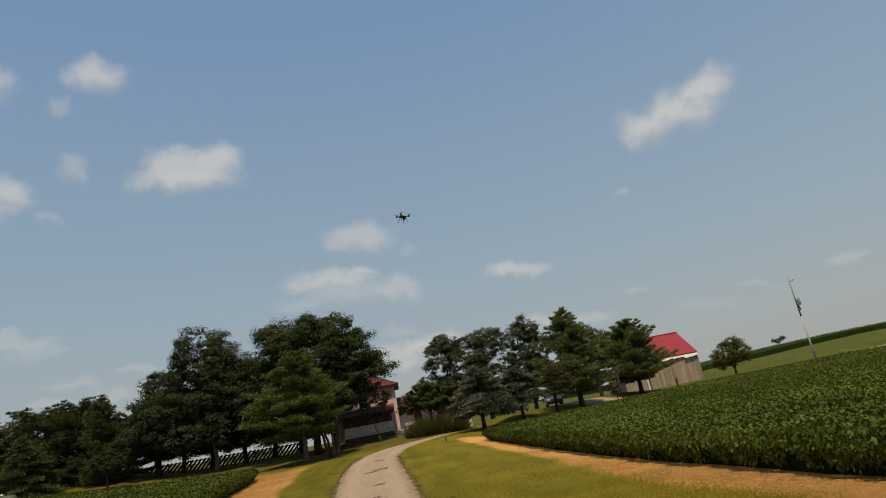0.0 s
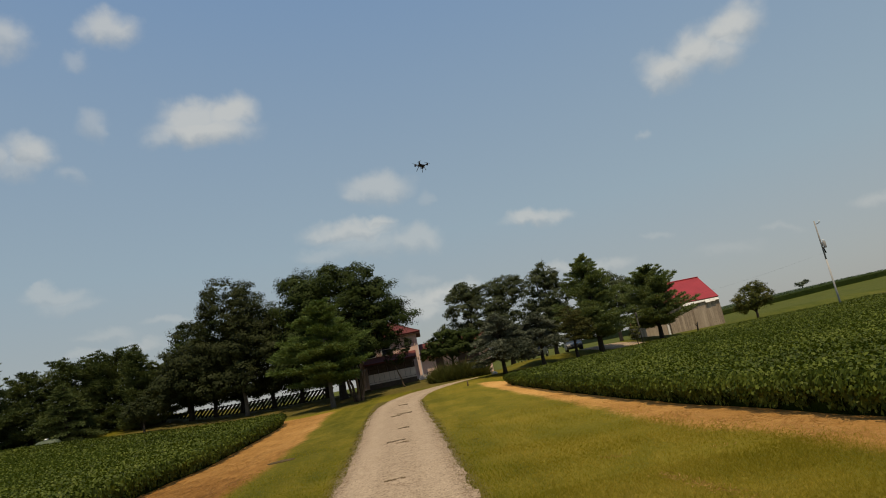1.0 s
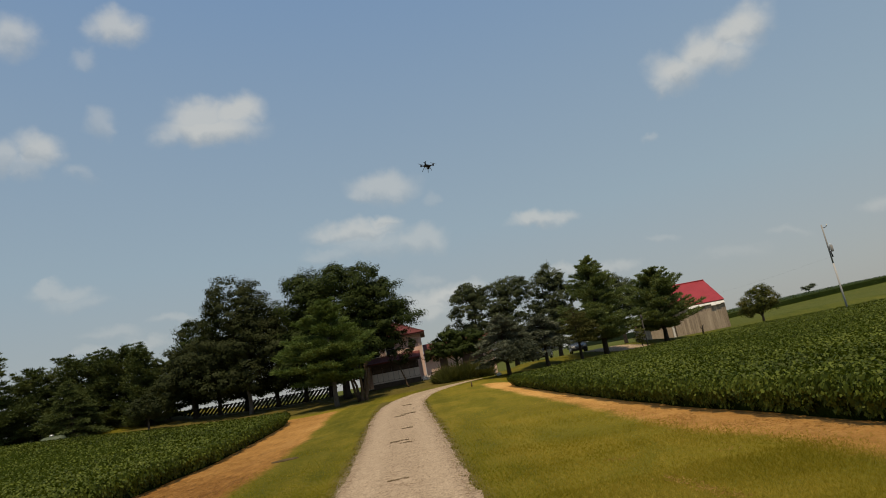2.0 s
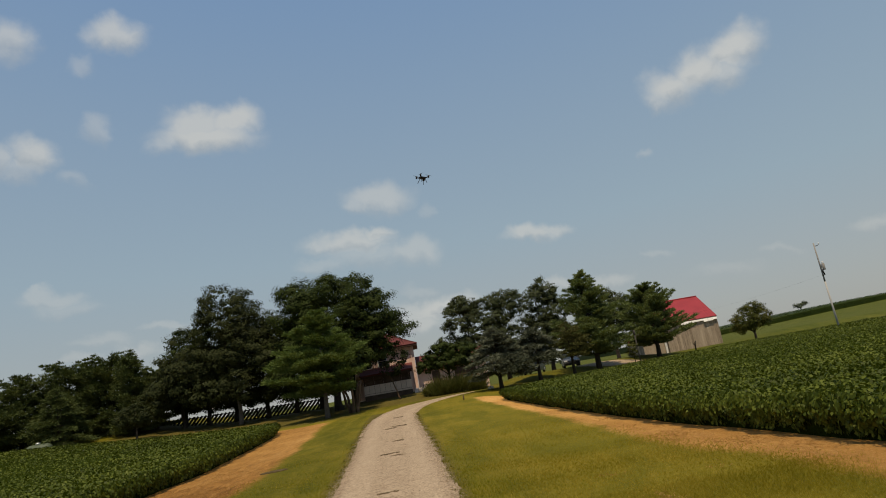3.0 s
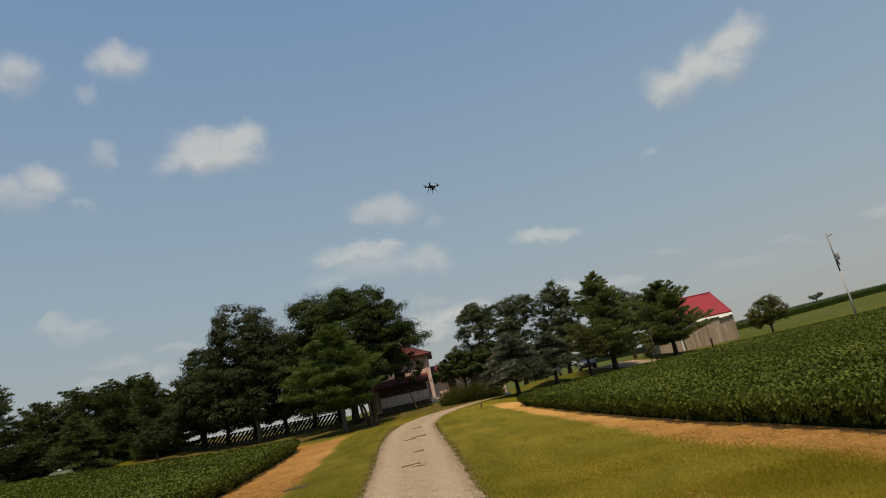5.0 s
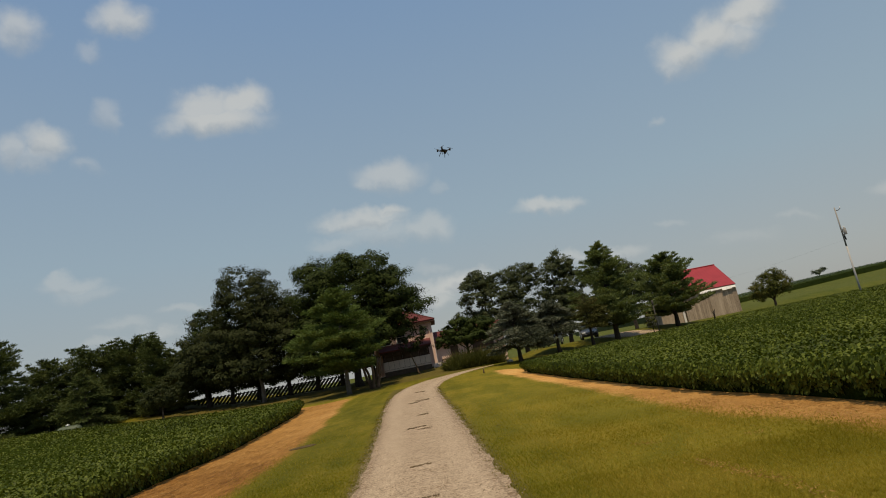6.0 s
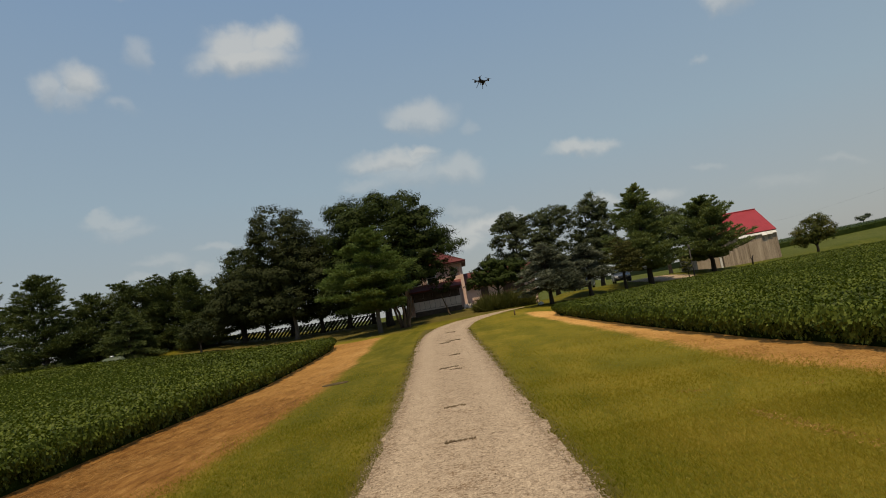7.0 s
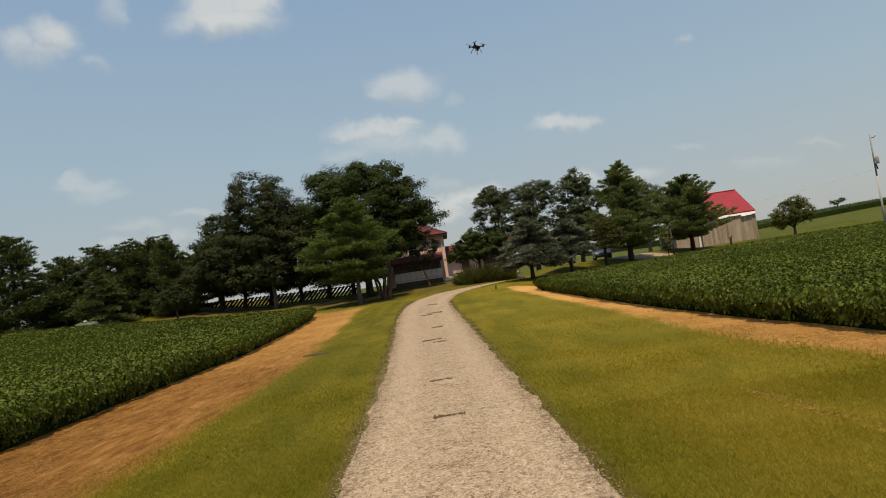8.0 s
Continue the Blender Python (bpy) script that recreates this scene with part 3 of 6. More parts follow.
def quads(name, v, mat):
    """One mesh of loose leaves or blades; v has the shape (n, corners, 3)."""
    n, k = v.shape[:2]
    me = bpy.data.meshes.new(name)
    me.vertices.add(k * n)
    me.vertices.foreach_set("co", np.ascontiguousarray(v, np.float32).ravel())
    me.loops.add(k * n)
    me.loops.foreach_set("vertex_index", np.arange(k * n, dtype=np.int32))
    me.polygons.add(n)
    me.polygons.foreach_set("loop_start", np.arange(0, k * n, k, dtype=np.int32))
    me.polygons.foreach_set("loop_total", np.full(n, k, np.int32))
    me.materials.append(mat)
    me.update(calc_edges=True)
    return me


def unit(v):
    return v / np.maximum(np.linalg.norm(v, axis=-1, keepdims=True), 1e-9)


def leaf_cards(rng, c, nrm, length, width, along=None, fold=0.25):
    """Pointed leaves at c facing nrm, each bent a little over its middle."""
    n = len(c)
    nrm = unit(nrm)
    a = rng.normal(size=(n, 3)) if along is None else along
    a = unit(a - nrm * (a * nrm).sum(1, keepdims=True))
    b = np.cross(nrm, a)
    ln = np.broadcast_to(np.asarray(length, float), (n,))[:, None] * rng.uniform(0.7, 1.3, (n, 1))
    wd = np.broadcast_to(np.asarray(width, float), (n,))[:, None] * rng.uniform(0.75, 1.25, (n, 1))
    k = rng.uniform(-0.15, 0.15, (n, 1))
    base = c - a * ln * 0.5
    tip = c + a * ln * 0.5 - nrm * ln * fold * 0.5
    s1 = c + b * wd * 0.5 + a * ln * k + nrm * wd * fold * 0.4
    s2 = c - b * wd * 0.5 + a * ln * k + nrm * wd * fold * 0.4
    return np.stack([base, s1, tip, s2], 1)


def tube_mesh(name, pts, radii, mat, sides=8, cap=True):
    """A tapered round bar through the points."""
    pts = [Vector(p) for p in pts]
    verts, faces = [], []
    for i, p in enumerate(pts):
        d = (pts[min(i + 1, len(pts) - 1)] - pts[max(i - 1, 0)]).normalized()
        u = d.cross(Vector((0.13, 0.99, 0.05)) if abs(d.y) < 0.9 else Vector((1, 0, 0))).normalized()
        w = d.cross(u)
        for k in range(sides):
            t = 2 * math.pi * k / sides
            verts.append(p + (u * math.cos(t) + w * math.sin(t)) * radii[i])
    for i in range(len(pts) - 1):
        for k in range(sides):
            k2 = (k + 1) % sides
            faces.append((i * sides + k, i * sides + k2, (i + 1) * sides + k2, (i + 1) * sides + k))
    if cap:
        faces.append(tuple(range(sides))[::-1])
        faces.append(tuple(range((len(pts) - 1) * sides, len(pts) * sides)))
    return mesh_of(name, verts, faces, mat, True)


def box_bm(bm, x0, x1, y0, y1, z0, z1, bevel=0.0):
    """Adds a box, its edges rounded if asked, to the bmesh."""
    r = bmesh.ops.create_cube(bm, size=1.0, matrix=Matrix.Translation(((x0 + x1) / 2, (y0 + y1) / 2, (z0 + z1) / 2)) @ Matrix.Diagonal((x1 - x0, y1 - y0, z1 - z0, 1)))
    if bevel:
        es = {e for v in r["verts"] for e in v.link_edges}
        bmesh.ops.bevel(bm, geom=list(es), offset=bevel, segments=2, affect="EDGES", profile=0.5)


def part(name, bm, mat, parent=None, label=""):
    me = bpy.data.meshes.new(name)
    bm.normal_update()
    bm.to_mesh(me)
    bm.free()
    me.materials.append(mat)
    return link(name, me, parent, label)


def box(name, parent, mat, x0, x1, y0, y1, z0, z1, bevel=0.0, label=""):
    bm = bmesh.new()
    box_bm(bm, x0, x1, y0, y1, z0, z1, bevel)
    return part(name, bm, mat, parent, label)


def slab(name, parent, mat, corners, thick, label=""):
    """A flat board with four (or more) corners and a thickness downwards along its normal."""
    c = [Vector(p) for p in corners]
    nrm = (c[1] - c[0]).cross(c[2] - c[0]).normalized()
    if nrm.z < 0:
        nrm = -nrm
    n = len(c)
    verts = c + [p - nrm * thick for p in c]
    faces = [tuple(range(n)), tuple(range(2 * n - 1, n - 1, -1))] + [(i, (i + 1) % n, n + (i + 1) % n, n + i) for i in range(n)]
    bm = bmesh.new()
    vs = [bm.verts.new(v) for v in verts]
    for f in faces:
        bm.faces.new([vs[i] for i in f])
    bmesh.ops.recalc_face_normals(bm, faces=bm.faces[:])
    return part(name, bm, mat, parent, label)


def thing(name, x, y, z=None, rz=0.0, label="", category="", group="", kind=""):
    ob = new(name)
    ob.location = (x, y, gz(x, y) if z is None else z)
    ob.rotation_euler = (0, 0, radians(rz))
    return tagged(ob, label, category, group, kind)


# ---- ground ----
def edge_x(y, *pts):
    ys, xs = [p[0] for p in pts], [p[1] for p in pts]
    return np.interp(y, ys, xs)


def road_left(y):
    return edge_x(y, (-60, -1.45), (6, -1.48), (12, -1.72), (20, -2.15), (27, -2.6), (37, -3.0), (43, -3.1))


def road_right(y):
    return edge_x(y, (-60, 1.35), (6, 1.2), (8.5, 1.08), (16, 0.9), (24, 0.68), (33, 0.22), (40, 0.0))


def margin_right(y):
    return edge_x(y, (-60, 6.8), (9, 6.1), (12, 5.6), (24, 5.6), (34, 5.2), (44, 4.4))


def bean_right(y):
    return edge_x(y, (-60, 8.2), (10, 7.1), (14, 6.75), (27, 6.4), (36, 6.0), (42, 5.7))


def margin_left(y):
    return edge_x(y, (-60, -5.0), (12, -4.9), (18, -5.0), (24, -5.3), (33, -5.9), (46, -6.7))


def bean_left(y):
    return edge_x(y, (-60, -8.4), (12, -8.75), (20, -8.85), (26, -8.55), (35, -8.85), (44, -9.2))


def build_ground():
    xs = np.concatenate([-np.geomspace(3800, 62, 16), np.arange(-60, -14, 2.0), np.arange(-14, 14, 0.4), np.arange(14, 60, 2.0), np.geomspace(62, 3800, 16)])
    ys = np.concatenate([-np.geomspace(3800, 20, 12), np.arange(-16, 4, 2.0), np.arange(4, 50, 0.5), np.arange(50, 70, 1.0), np.arange(70, 90, 2.0), np.geomspace(92, 4300, 22)])
    gx, gy = np.meshgrid(xs, ys)
    z = ground_z(gx, gy)
    near = (np.abs(gx) < 14) & (gy > -16) & (gy < 50)
    bumps = np.zeros_like(z)
    for j in range(z.shape[0]):
        for i in range(z.shape[1]):
            if near[j, i]:
                bumps[j, i] = 0.025 * noise.noise((gx[j, i] * 0.6, gy[j, i] * 0.6, 0.0))
    on_road = (gx > road_left(gy) - 0.5) & (gx < road_right(gy) + 0.5)
    z = z + np.where(on_road, 0.0, bumps)
    nx = len(xs)
    verts = np.stack([gx, gy, z], -1).reshape(-1, 3)
    faces = [(j * nx + i, j * nx + i + 1, (j + 1) * nx + i + 1, (j + 1) * nx + i) for j in range(len(ys) - 1) for i in range(nx - 1)]
    me = mesh_of("ground", verts, faces, M_GROUND, True)
    # metres inside the sprayed strips beside the two fields
    r = np.minimum(gx - margin_right(gy), 48 - gx)
    r = np.minimum(r, 46.5 - gy - np.maximum(gx - 8, 0) * 0.0)
    l = np.minimum(margin_left(gy) - gx, 46.5 - gy)
    end = np.interp(gx, [-60, -44, -28, -16, -9.8], [57, 56, 53, 48, 43.5])
    l = np.maximum(l, np.where((gx < -10) & (gx > -26), np.minimum(2.4 - (gy - end), -0.62), -9))
    l = np.maximum(l, np.where((gx < -13) & (gx > -40), np.minimum(1.7 - np.abs(gy - 61.4), -0.50), -9))
    d = np.clip(np.maximum(r, l), -1.5, 1.5)
    me.attributes.new("margin", "FLOAT", "POINT").data.foreach_set("value", d.astype(np.float32).ravel())
    far = np.clip(step(60, 74, gy) * step(14, 26, gx) + step(110, 150, gy) + step(40, 60, -gx), 0, 1)
    me.attributes.new("pasture", "FLOAT", "POINT").data.foreach_set("value", far.astype(np.float32).ravel())
    out = np.where(gx < 0, road_left(gy) - gx, gx - road_right(gy))
    verge_shade = np.where(gy < 46, np.clip(1 - out / 0.55, 0, 1), 0)
    # shadow of the oak and pine painted here as darker olive ground
    verge_shade = np.maximum(verge_shade, 0.88 * step(52, 57, gy) * (1 - step(70, 76, gy)) * step(-34, -28, gx) * (1 - step(3, 7, gx)))
    verge_shade = np.maximum(verge_shade, 0.70 * step(45, 50, gy) * (1 - step(70, 76, gy)) * step(-34, -28, gx) * (1 - step(-5.2, -3.2, gx)))
    verge_shade = np.maximum(verge_shade, 0.45 * step(4, 7, gx) * step(49, 54, gy) * (1 - step(18, 24, gx)))
    me.attributes.new("verge_shade", "FLOAT", "POINT").data.foreach_set("value", verge_shade.astype(np.float32).ravel())
    lush_shade = step(2.2, 0.6, np.abs(gx - road_left(gy) + 1.6)) + 0.55 * step(1.6, 0.2, np.abs(gx - road_right(gy) - 0.5))
    # lawn round house and grove darkened: tree shade put into the colour
    lush_shade = np.maximum(lush_shade, step(47, 54, gy) * (1 - step(24, 34, gx)))
    me.attributes.new("lush_shade", "FLOAT", "POINT").data.foreach_set("value", np.clip(lush_shade, 0, 1).astype(np.float32).ravel())
    # straw simply paler right of the drive and, farther off, left too
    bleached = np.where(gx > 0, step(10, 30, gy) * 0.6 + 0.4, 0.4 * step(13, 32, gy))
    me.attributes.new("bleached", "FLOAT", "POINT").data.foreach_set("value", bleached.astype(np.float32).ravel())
    return tagged(link("ground", me), "mown yellow-green lawn and dry tan field margins", "ground", kind="structure")


ground = build_ground()


def road_line(s):
    """Middle and half width of the drive; it bends right in front of the house."""
    pts = [(-0.05, -40.0), (-0.12, 6.0), (-0.4, 14.0), (-0.85, 24.0), (-1.35, 33.0), (-1.45, 40.0), (-0.9, 45.5), (0.4, 49.8), (2.6, 53.2), (4.2, 54.6), (5.6, 55.6)]
    wid = [1.38, 1.34, 1.36, 1.5, 1.6, 1.5, 1.5, 1.45, 1.1, 0.6, 0.05]
    d = [0.0]
    for a, b in zip(pts, pts[1:]):
        d.append(d[-1] + math.dist(a, b))
    return np.interp(s, d, [p[0] for p in pts]), np.interp(s, d, [p[1] for p in pts]), np.interp(s, d, wid), d[-1]


def build_road():
    total = road_line(0)[3]
    ss = np.arange(0, total, 0.11)
    x, y, w, _ = road_line(ss)
    k = np.ones(25) / 25
    pad = lambda a: np.convolve(np.concatenate([np.full(12, a[0]), a, np.full(12, a[-1])]), k, "valid")
    x, y = pad(x), pad(y)
    tx, ty = np.gradient(x), np.gradient(y)
    ln = np.hypot(tx, ty)
    nx, ny = ty / ln, -tx / ln
    cols = np.array([-1.0, -0.97, -0.8, -0.55, -0.3, 0.0, 0.3, 0.55, 0.8, 0.97, 1.0])
    crown = np.array([-0.03, 0.012, 0.024, 0.014, 0.022, 0.036, 0.022, 0.014, 0.024, 0.012, -0.03])
    verts, faces = [], []
    for i in range(len(x)):
        jl = 0.10 * noise.noise((ss[i] * 0.9, 3.0, 0)) + 0.06 * noise.noise((ss[i] * 3.7, 7.0, 0)) + 0.05 * noise.noise((ss[i] * 8.3, 9.0, 0))
        jr = 0.10 * noise.noise((ss[i] * 0.9, 13.0, 0)) + 0.06 * noise.noise((ss[i] * 3.7, 17.0, 0)) + 0.05 * noise.noise((ss[i] * 8.3, 19.0, 0))
        for c, h in zip(cols, crown):
            o = c * w[i] + (jl if c < 0 else jr) * abs(c) ** 4
            px, py = x[i] + nx[i] * o, y[i] + ny[i] * o
            verts.append((px, py, gz(px, py) + h + 0.012 * noise.noise((px * 1.7, py * 1.7, 5.0))))
    n = len(cols)
    faces = [(i * n + j, i * n + j + 1, (i + 1) * n + j + 1, (i + 1) * n + j) for i in range(len(x) - 1) for j in range(n - 1)]
    me = mesh_of("driveway", verts, faces, M_GRAVEL, True)
    me.attributes.new("across", "FLOAT", "POINT").data.foreach_set("value", np.tile(np.abs(cols), len(x)).astype(np.float32))
    return tagged(link("driveway", me), "pale crushed-limestone farm drive with worn wheel tracks", "driveway", kind="structure")


driveway = build_road()


def parking_pad():
    """A worn oval of gravel that follows the land."""
    rng = random.Random(5)
    n, rings = 26, 5
    wob = [rng.uniform(0.9, 1.1) for _ in range(n)]
    verts = [(20.6, 64.0, gz(20.6, 64.0) + 0.04)]
    for r in range(1, rings + 2):
        f = min(r, rings) / rings
        for k in range(n):
            a = 2 * math.pi * k / n
            px, py = 20.6 + 3.6 * f * math.cos(a) * wob[k], 64.0 + 1.9 * f * math.sin(a) * wob[k]
            verts.append((px, py, gz(px, py) + (0.04 if r <= rings else -0.08)))
    faces = [(0, 1 + k, 1 + (k + 1) % n) for k in range(n)]
    for r in range(rings):
        faces += [(1 + r * n + k, 1 + (r + 1) * n + k, 1 + (r + 1) * n + (k + 1) % n, 1 + r * n + (k + 1) % n) for k in range(n)]
    tagged(link("parking_pad", mesh_of("parking_pad", verts, faces, M_GRAVEL)), "pale gravel parking pad under the trees", "parking pad", kind="structure")


parking_pad()


# ---- fields ----
def inside(poly, x, y):
    """Which points lie in the polygon."""
    res = np.zeros(len(x), bool)
    n = len(poly)
    for i in range(n):
        (x0, y0), (x1, y1) = poly[i], poly[(i + 1) % n]
        c = (y0 > y) != (y1 > y)
        t = (y - y0) / (y1 - y0 + 1e-12)
        res ^= c & (x < x0 + t * (x1 - x0))
    return res


def edge_gap(poly, x, y):
    d = np.full(len(x), 1e9)
    n = len(poly)
    for i in range(n):
        (x0, y0), (x1, y1) = poly[i], poly[(i + 1) % n]
        ux, uy = x1 - x0, y1 - y0
        t = np.clip(((x - x0) * ux + (y - y0) * uy) / (ux * ux + uy * uy), 0, 1)
        d = np.minimum(d, np.hypot(x - x0 - t * ux, y - y0 - t * uy))
    return d


def soybean_field(name, poly, high, seed, bands, label):
    """A closed canopy of three-part leaves over a dark core of stems and painted shade; rows of leaves hang down its
    sides.
    """
    rng = np.random.default_rng(seed)
    field = thing(name, 0, 0, 0, 0, label, "soybeans", kind="stuff")
    ax = np.array([p[0] for p in poly])
    ay = np.array([p[1] for p in poly])
    cards = []
    for y0, y1, per_m2, leaf in bands:
        x_lo, x_hi = ax.min(), ax.max()
        n = int((x_hi - x_lo) * (y1 - y0) * per_m2)
        x, y = rng.uniform(x_lo, x_hi, n), rng.uniform(y0, y1, n)
        keep = inside(poly, x, y)
        x, y = x[keep], y[keep]
        gap = edge_gap(poly, x, y)
        keep = rng.random(len(x)) < np.where(gap < 3, 1.0, np.maximum(0.30, 1 - (gap - 3) / 9))
        x, y, gap = x[keep], y[keep], gap[keep]
        lump = np.sin(x * 8.3 + 1.1 * np.sin(y * 1.3)) * 0.05 + np.sin(x * 1.9 + y * 2.3) * 0.05 + np.sin(x * 5.3 + 3.0 * np.sin(y * 3.1)) * np.sin(y * 6.1 + 2.0 * np.sin(x * 2.7)) * 0.05 + np.sin(x * 0.45 - y * 0.31) * 0.03 + rng.normal(0, 0.045, len(x))
        top = high + lump - 0.35 * high * np.clip(1 - gap / 0.35, 0, 1) ** 2
        z = ground_z(x, y) + top * (1 - 0.42 * rng.random(len(x)) ** 1.6)
        nrm = np.stack([rng.normal(0, 0.75, len(x)), rng.normal(0, 0.75, len(x)), np.full(len(x), 1.0)], 1)
        cards.append(leaf_cards(rng, np.stack([x, y, z], 1), nrm, leaf, leaf * 0.72))
        # leaves down the sides
        for i in range(len(poly)):
            (px, py), (qx, qy) = poly[i], poly[(i + 1) % len(poly)]
            length = math.hypot(qx - px, qy - py)
            m = int(length * high * per_m2 * 4.6)
            t = rng.random(m)
            ex, ey = px + (qx - px) * t, py + (qy - py) * t
            ok = (ey >= y0) & (ey < y1)
            ex, ey = ex[ok], ey[ok]
            if not len(ex):
                continue
            nx, ny = (qy - py) / length, -(qx - px) / length
            if inside(poly, np.array([(px + qx) / 2 + nx * 0.05]), np.array([(py + qy) / 2 + ny * 0.05]))[0]:
                nx, ny = -nx, -ny
            h = rng.random(len(ex)) ** 0.75
            wob = 0.06 * np.sin(ex * 2.1 + ey * 2.7) + 0.06 * np.sin(ey * 7.9 + ex * 6.1)
            out = wob - 0.16 + 0.34 * np.clip(h / 0.65, 0, 1) - 0.24 * np.clip(h - 0.7, 0, 1) / 0.3 + rng.normal(0, 0.06, len(ex))
            c = np.stack([ex + nx * out, ey + ny * out, ground_z(ex, ey) + 0.06 + h * (high - 0.02)], 1)
            nrm = np.stack([nx + rng.normal(0, 0.5, len(ex)), ny + rng.normal(0, 0.5, len(ex)), 0.35 + rng.normal(0, 0.45, len(ex))], 1)
            down = np.stack([np.full(len(ex), nx * 0.4), np.full(len(ex), ny * 0.4), np.full(len(ex), -1.0)], 1) + rng.normal(0, 0.5, (len(ex), 3))
            cards.append(leaf_cards(rng, c, nrm, leaf, leaf * 0.72, down))
    link("canopy", quads("canopy", np.concatenate(cards), M_BEAN), field)
    # stems and painted shade under the leaves: a rounded dark solid just inside the canopy
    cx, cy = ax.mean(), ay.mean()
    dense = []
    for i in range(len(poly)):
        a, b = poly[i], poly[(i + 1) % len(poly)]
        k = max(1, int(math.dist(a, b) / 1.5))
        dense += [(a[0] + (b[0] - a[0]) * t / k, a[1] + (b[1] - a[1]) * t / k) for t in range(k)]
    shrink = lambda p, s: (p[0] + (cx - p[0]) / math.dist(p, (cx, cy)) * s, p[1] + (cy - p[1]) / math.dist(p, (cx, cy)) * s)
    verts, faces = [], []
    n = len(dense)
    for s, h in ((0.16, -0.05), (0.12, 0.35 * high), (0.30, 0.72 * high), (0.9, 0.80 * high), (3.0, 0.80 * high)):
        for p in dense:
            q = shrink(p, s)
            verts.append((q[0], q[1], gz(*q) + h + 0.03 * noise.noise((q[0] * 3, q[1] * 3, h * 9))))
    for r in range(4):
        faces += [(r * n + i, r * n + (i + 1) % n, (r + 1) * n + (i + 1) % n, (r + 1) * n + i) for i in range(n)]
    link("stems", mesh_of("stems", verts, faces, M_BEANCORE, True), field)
    # inner dark sheet, shade put under the leaves, follows the land
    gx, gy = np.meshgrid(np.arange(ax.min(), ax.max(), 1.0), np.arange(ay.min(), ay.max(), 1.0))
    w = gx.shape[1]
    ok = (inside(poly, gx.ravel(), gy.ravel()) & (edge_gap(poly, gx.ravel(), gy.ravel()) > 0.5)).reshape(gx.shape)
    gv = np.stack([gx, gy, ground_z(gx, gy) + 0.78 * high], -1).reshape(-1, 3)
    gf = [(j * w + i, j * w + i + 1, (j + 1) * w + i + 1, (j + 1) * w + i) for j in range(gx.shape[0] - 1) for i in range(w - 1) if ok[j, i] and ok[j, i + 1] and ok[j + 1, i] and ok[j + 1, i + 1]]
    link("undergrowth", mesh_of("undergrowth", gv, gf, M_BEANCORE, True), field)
    return field


EAST_FIELD = [(8.2, -6), (7.6, 6), (7.4, 10), (7.0, 14), (6.75, 20), (6.6, 27), (6.2, 36), (5.9, 40.0), (6.5, 42.5), (10, 47.5), (18, 53), (27, 58.5), (37, 64), (52, 66), (58, 40), (40, 10), (30, -6)]
WEST_FIELD = [(-8.7, -4), (-8.9, 8), (-9.0, 13), (-9.05, 20), (-8.75, 26), (-9.05, 35), (-9.3, 41), (-9.8, 43.5), (-16, 48), (-28, 53), (-44, 56), (-60, 57), (-40, 20), (-22, -4)]
soybean_field("soybean_field", EAST_FIELD, 0.70, 11, [(-6, 7, 40, 0.12), (7, 16, 185, 0.096), (16, 26, 190, 0.098), (26, 42, 190, 0.092), (42, 68, 100, 0.115)], "dense dark green soybean field beside the lawn")
soybean_field("soybean_field", WEST_FIELD, 0.74, 12, [(-4, 7, 40, 0.12), (7, 16, 185, 0.096), (16, 26, 150, 0.112), (26, 42, 120, 0.118), (42, 58, 70, 0.142)], "dark green soybean field with a trimmed straight edge")


# ---- trees ----
def branch_path(a, b, sag, rng, n=5, wander=0.12):
    a, b = Vector(a), Vector(b)
    size = (b - a).length
    out = []
    for i in range(n):
        t = i / (n - 1)
        p = a.lerp(b, t)
        p.z += sag * size * math.sin(t * math.pi) * 0.5
        if 0 < i < n - 1:
            p += Vector((rng.uniform(-1, 1), rng.uniform(-1, 1), rng.uniform(-0.5, 0.5))) * wander * size * 0.3
        out.append(p)
    return out


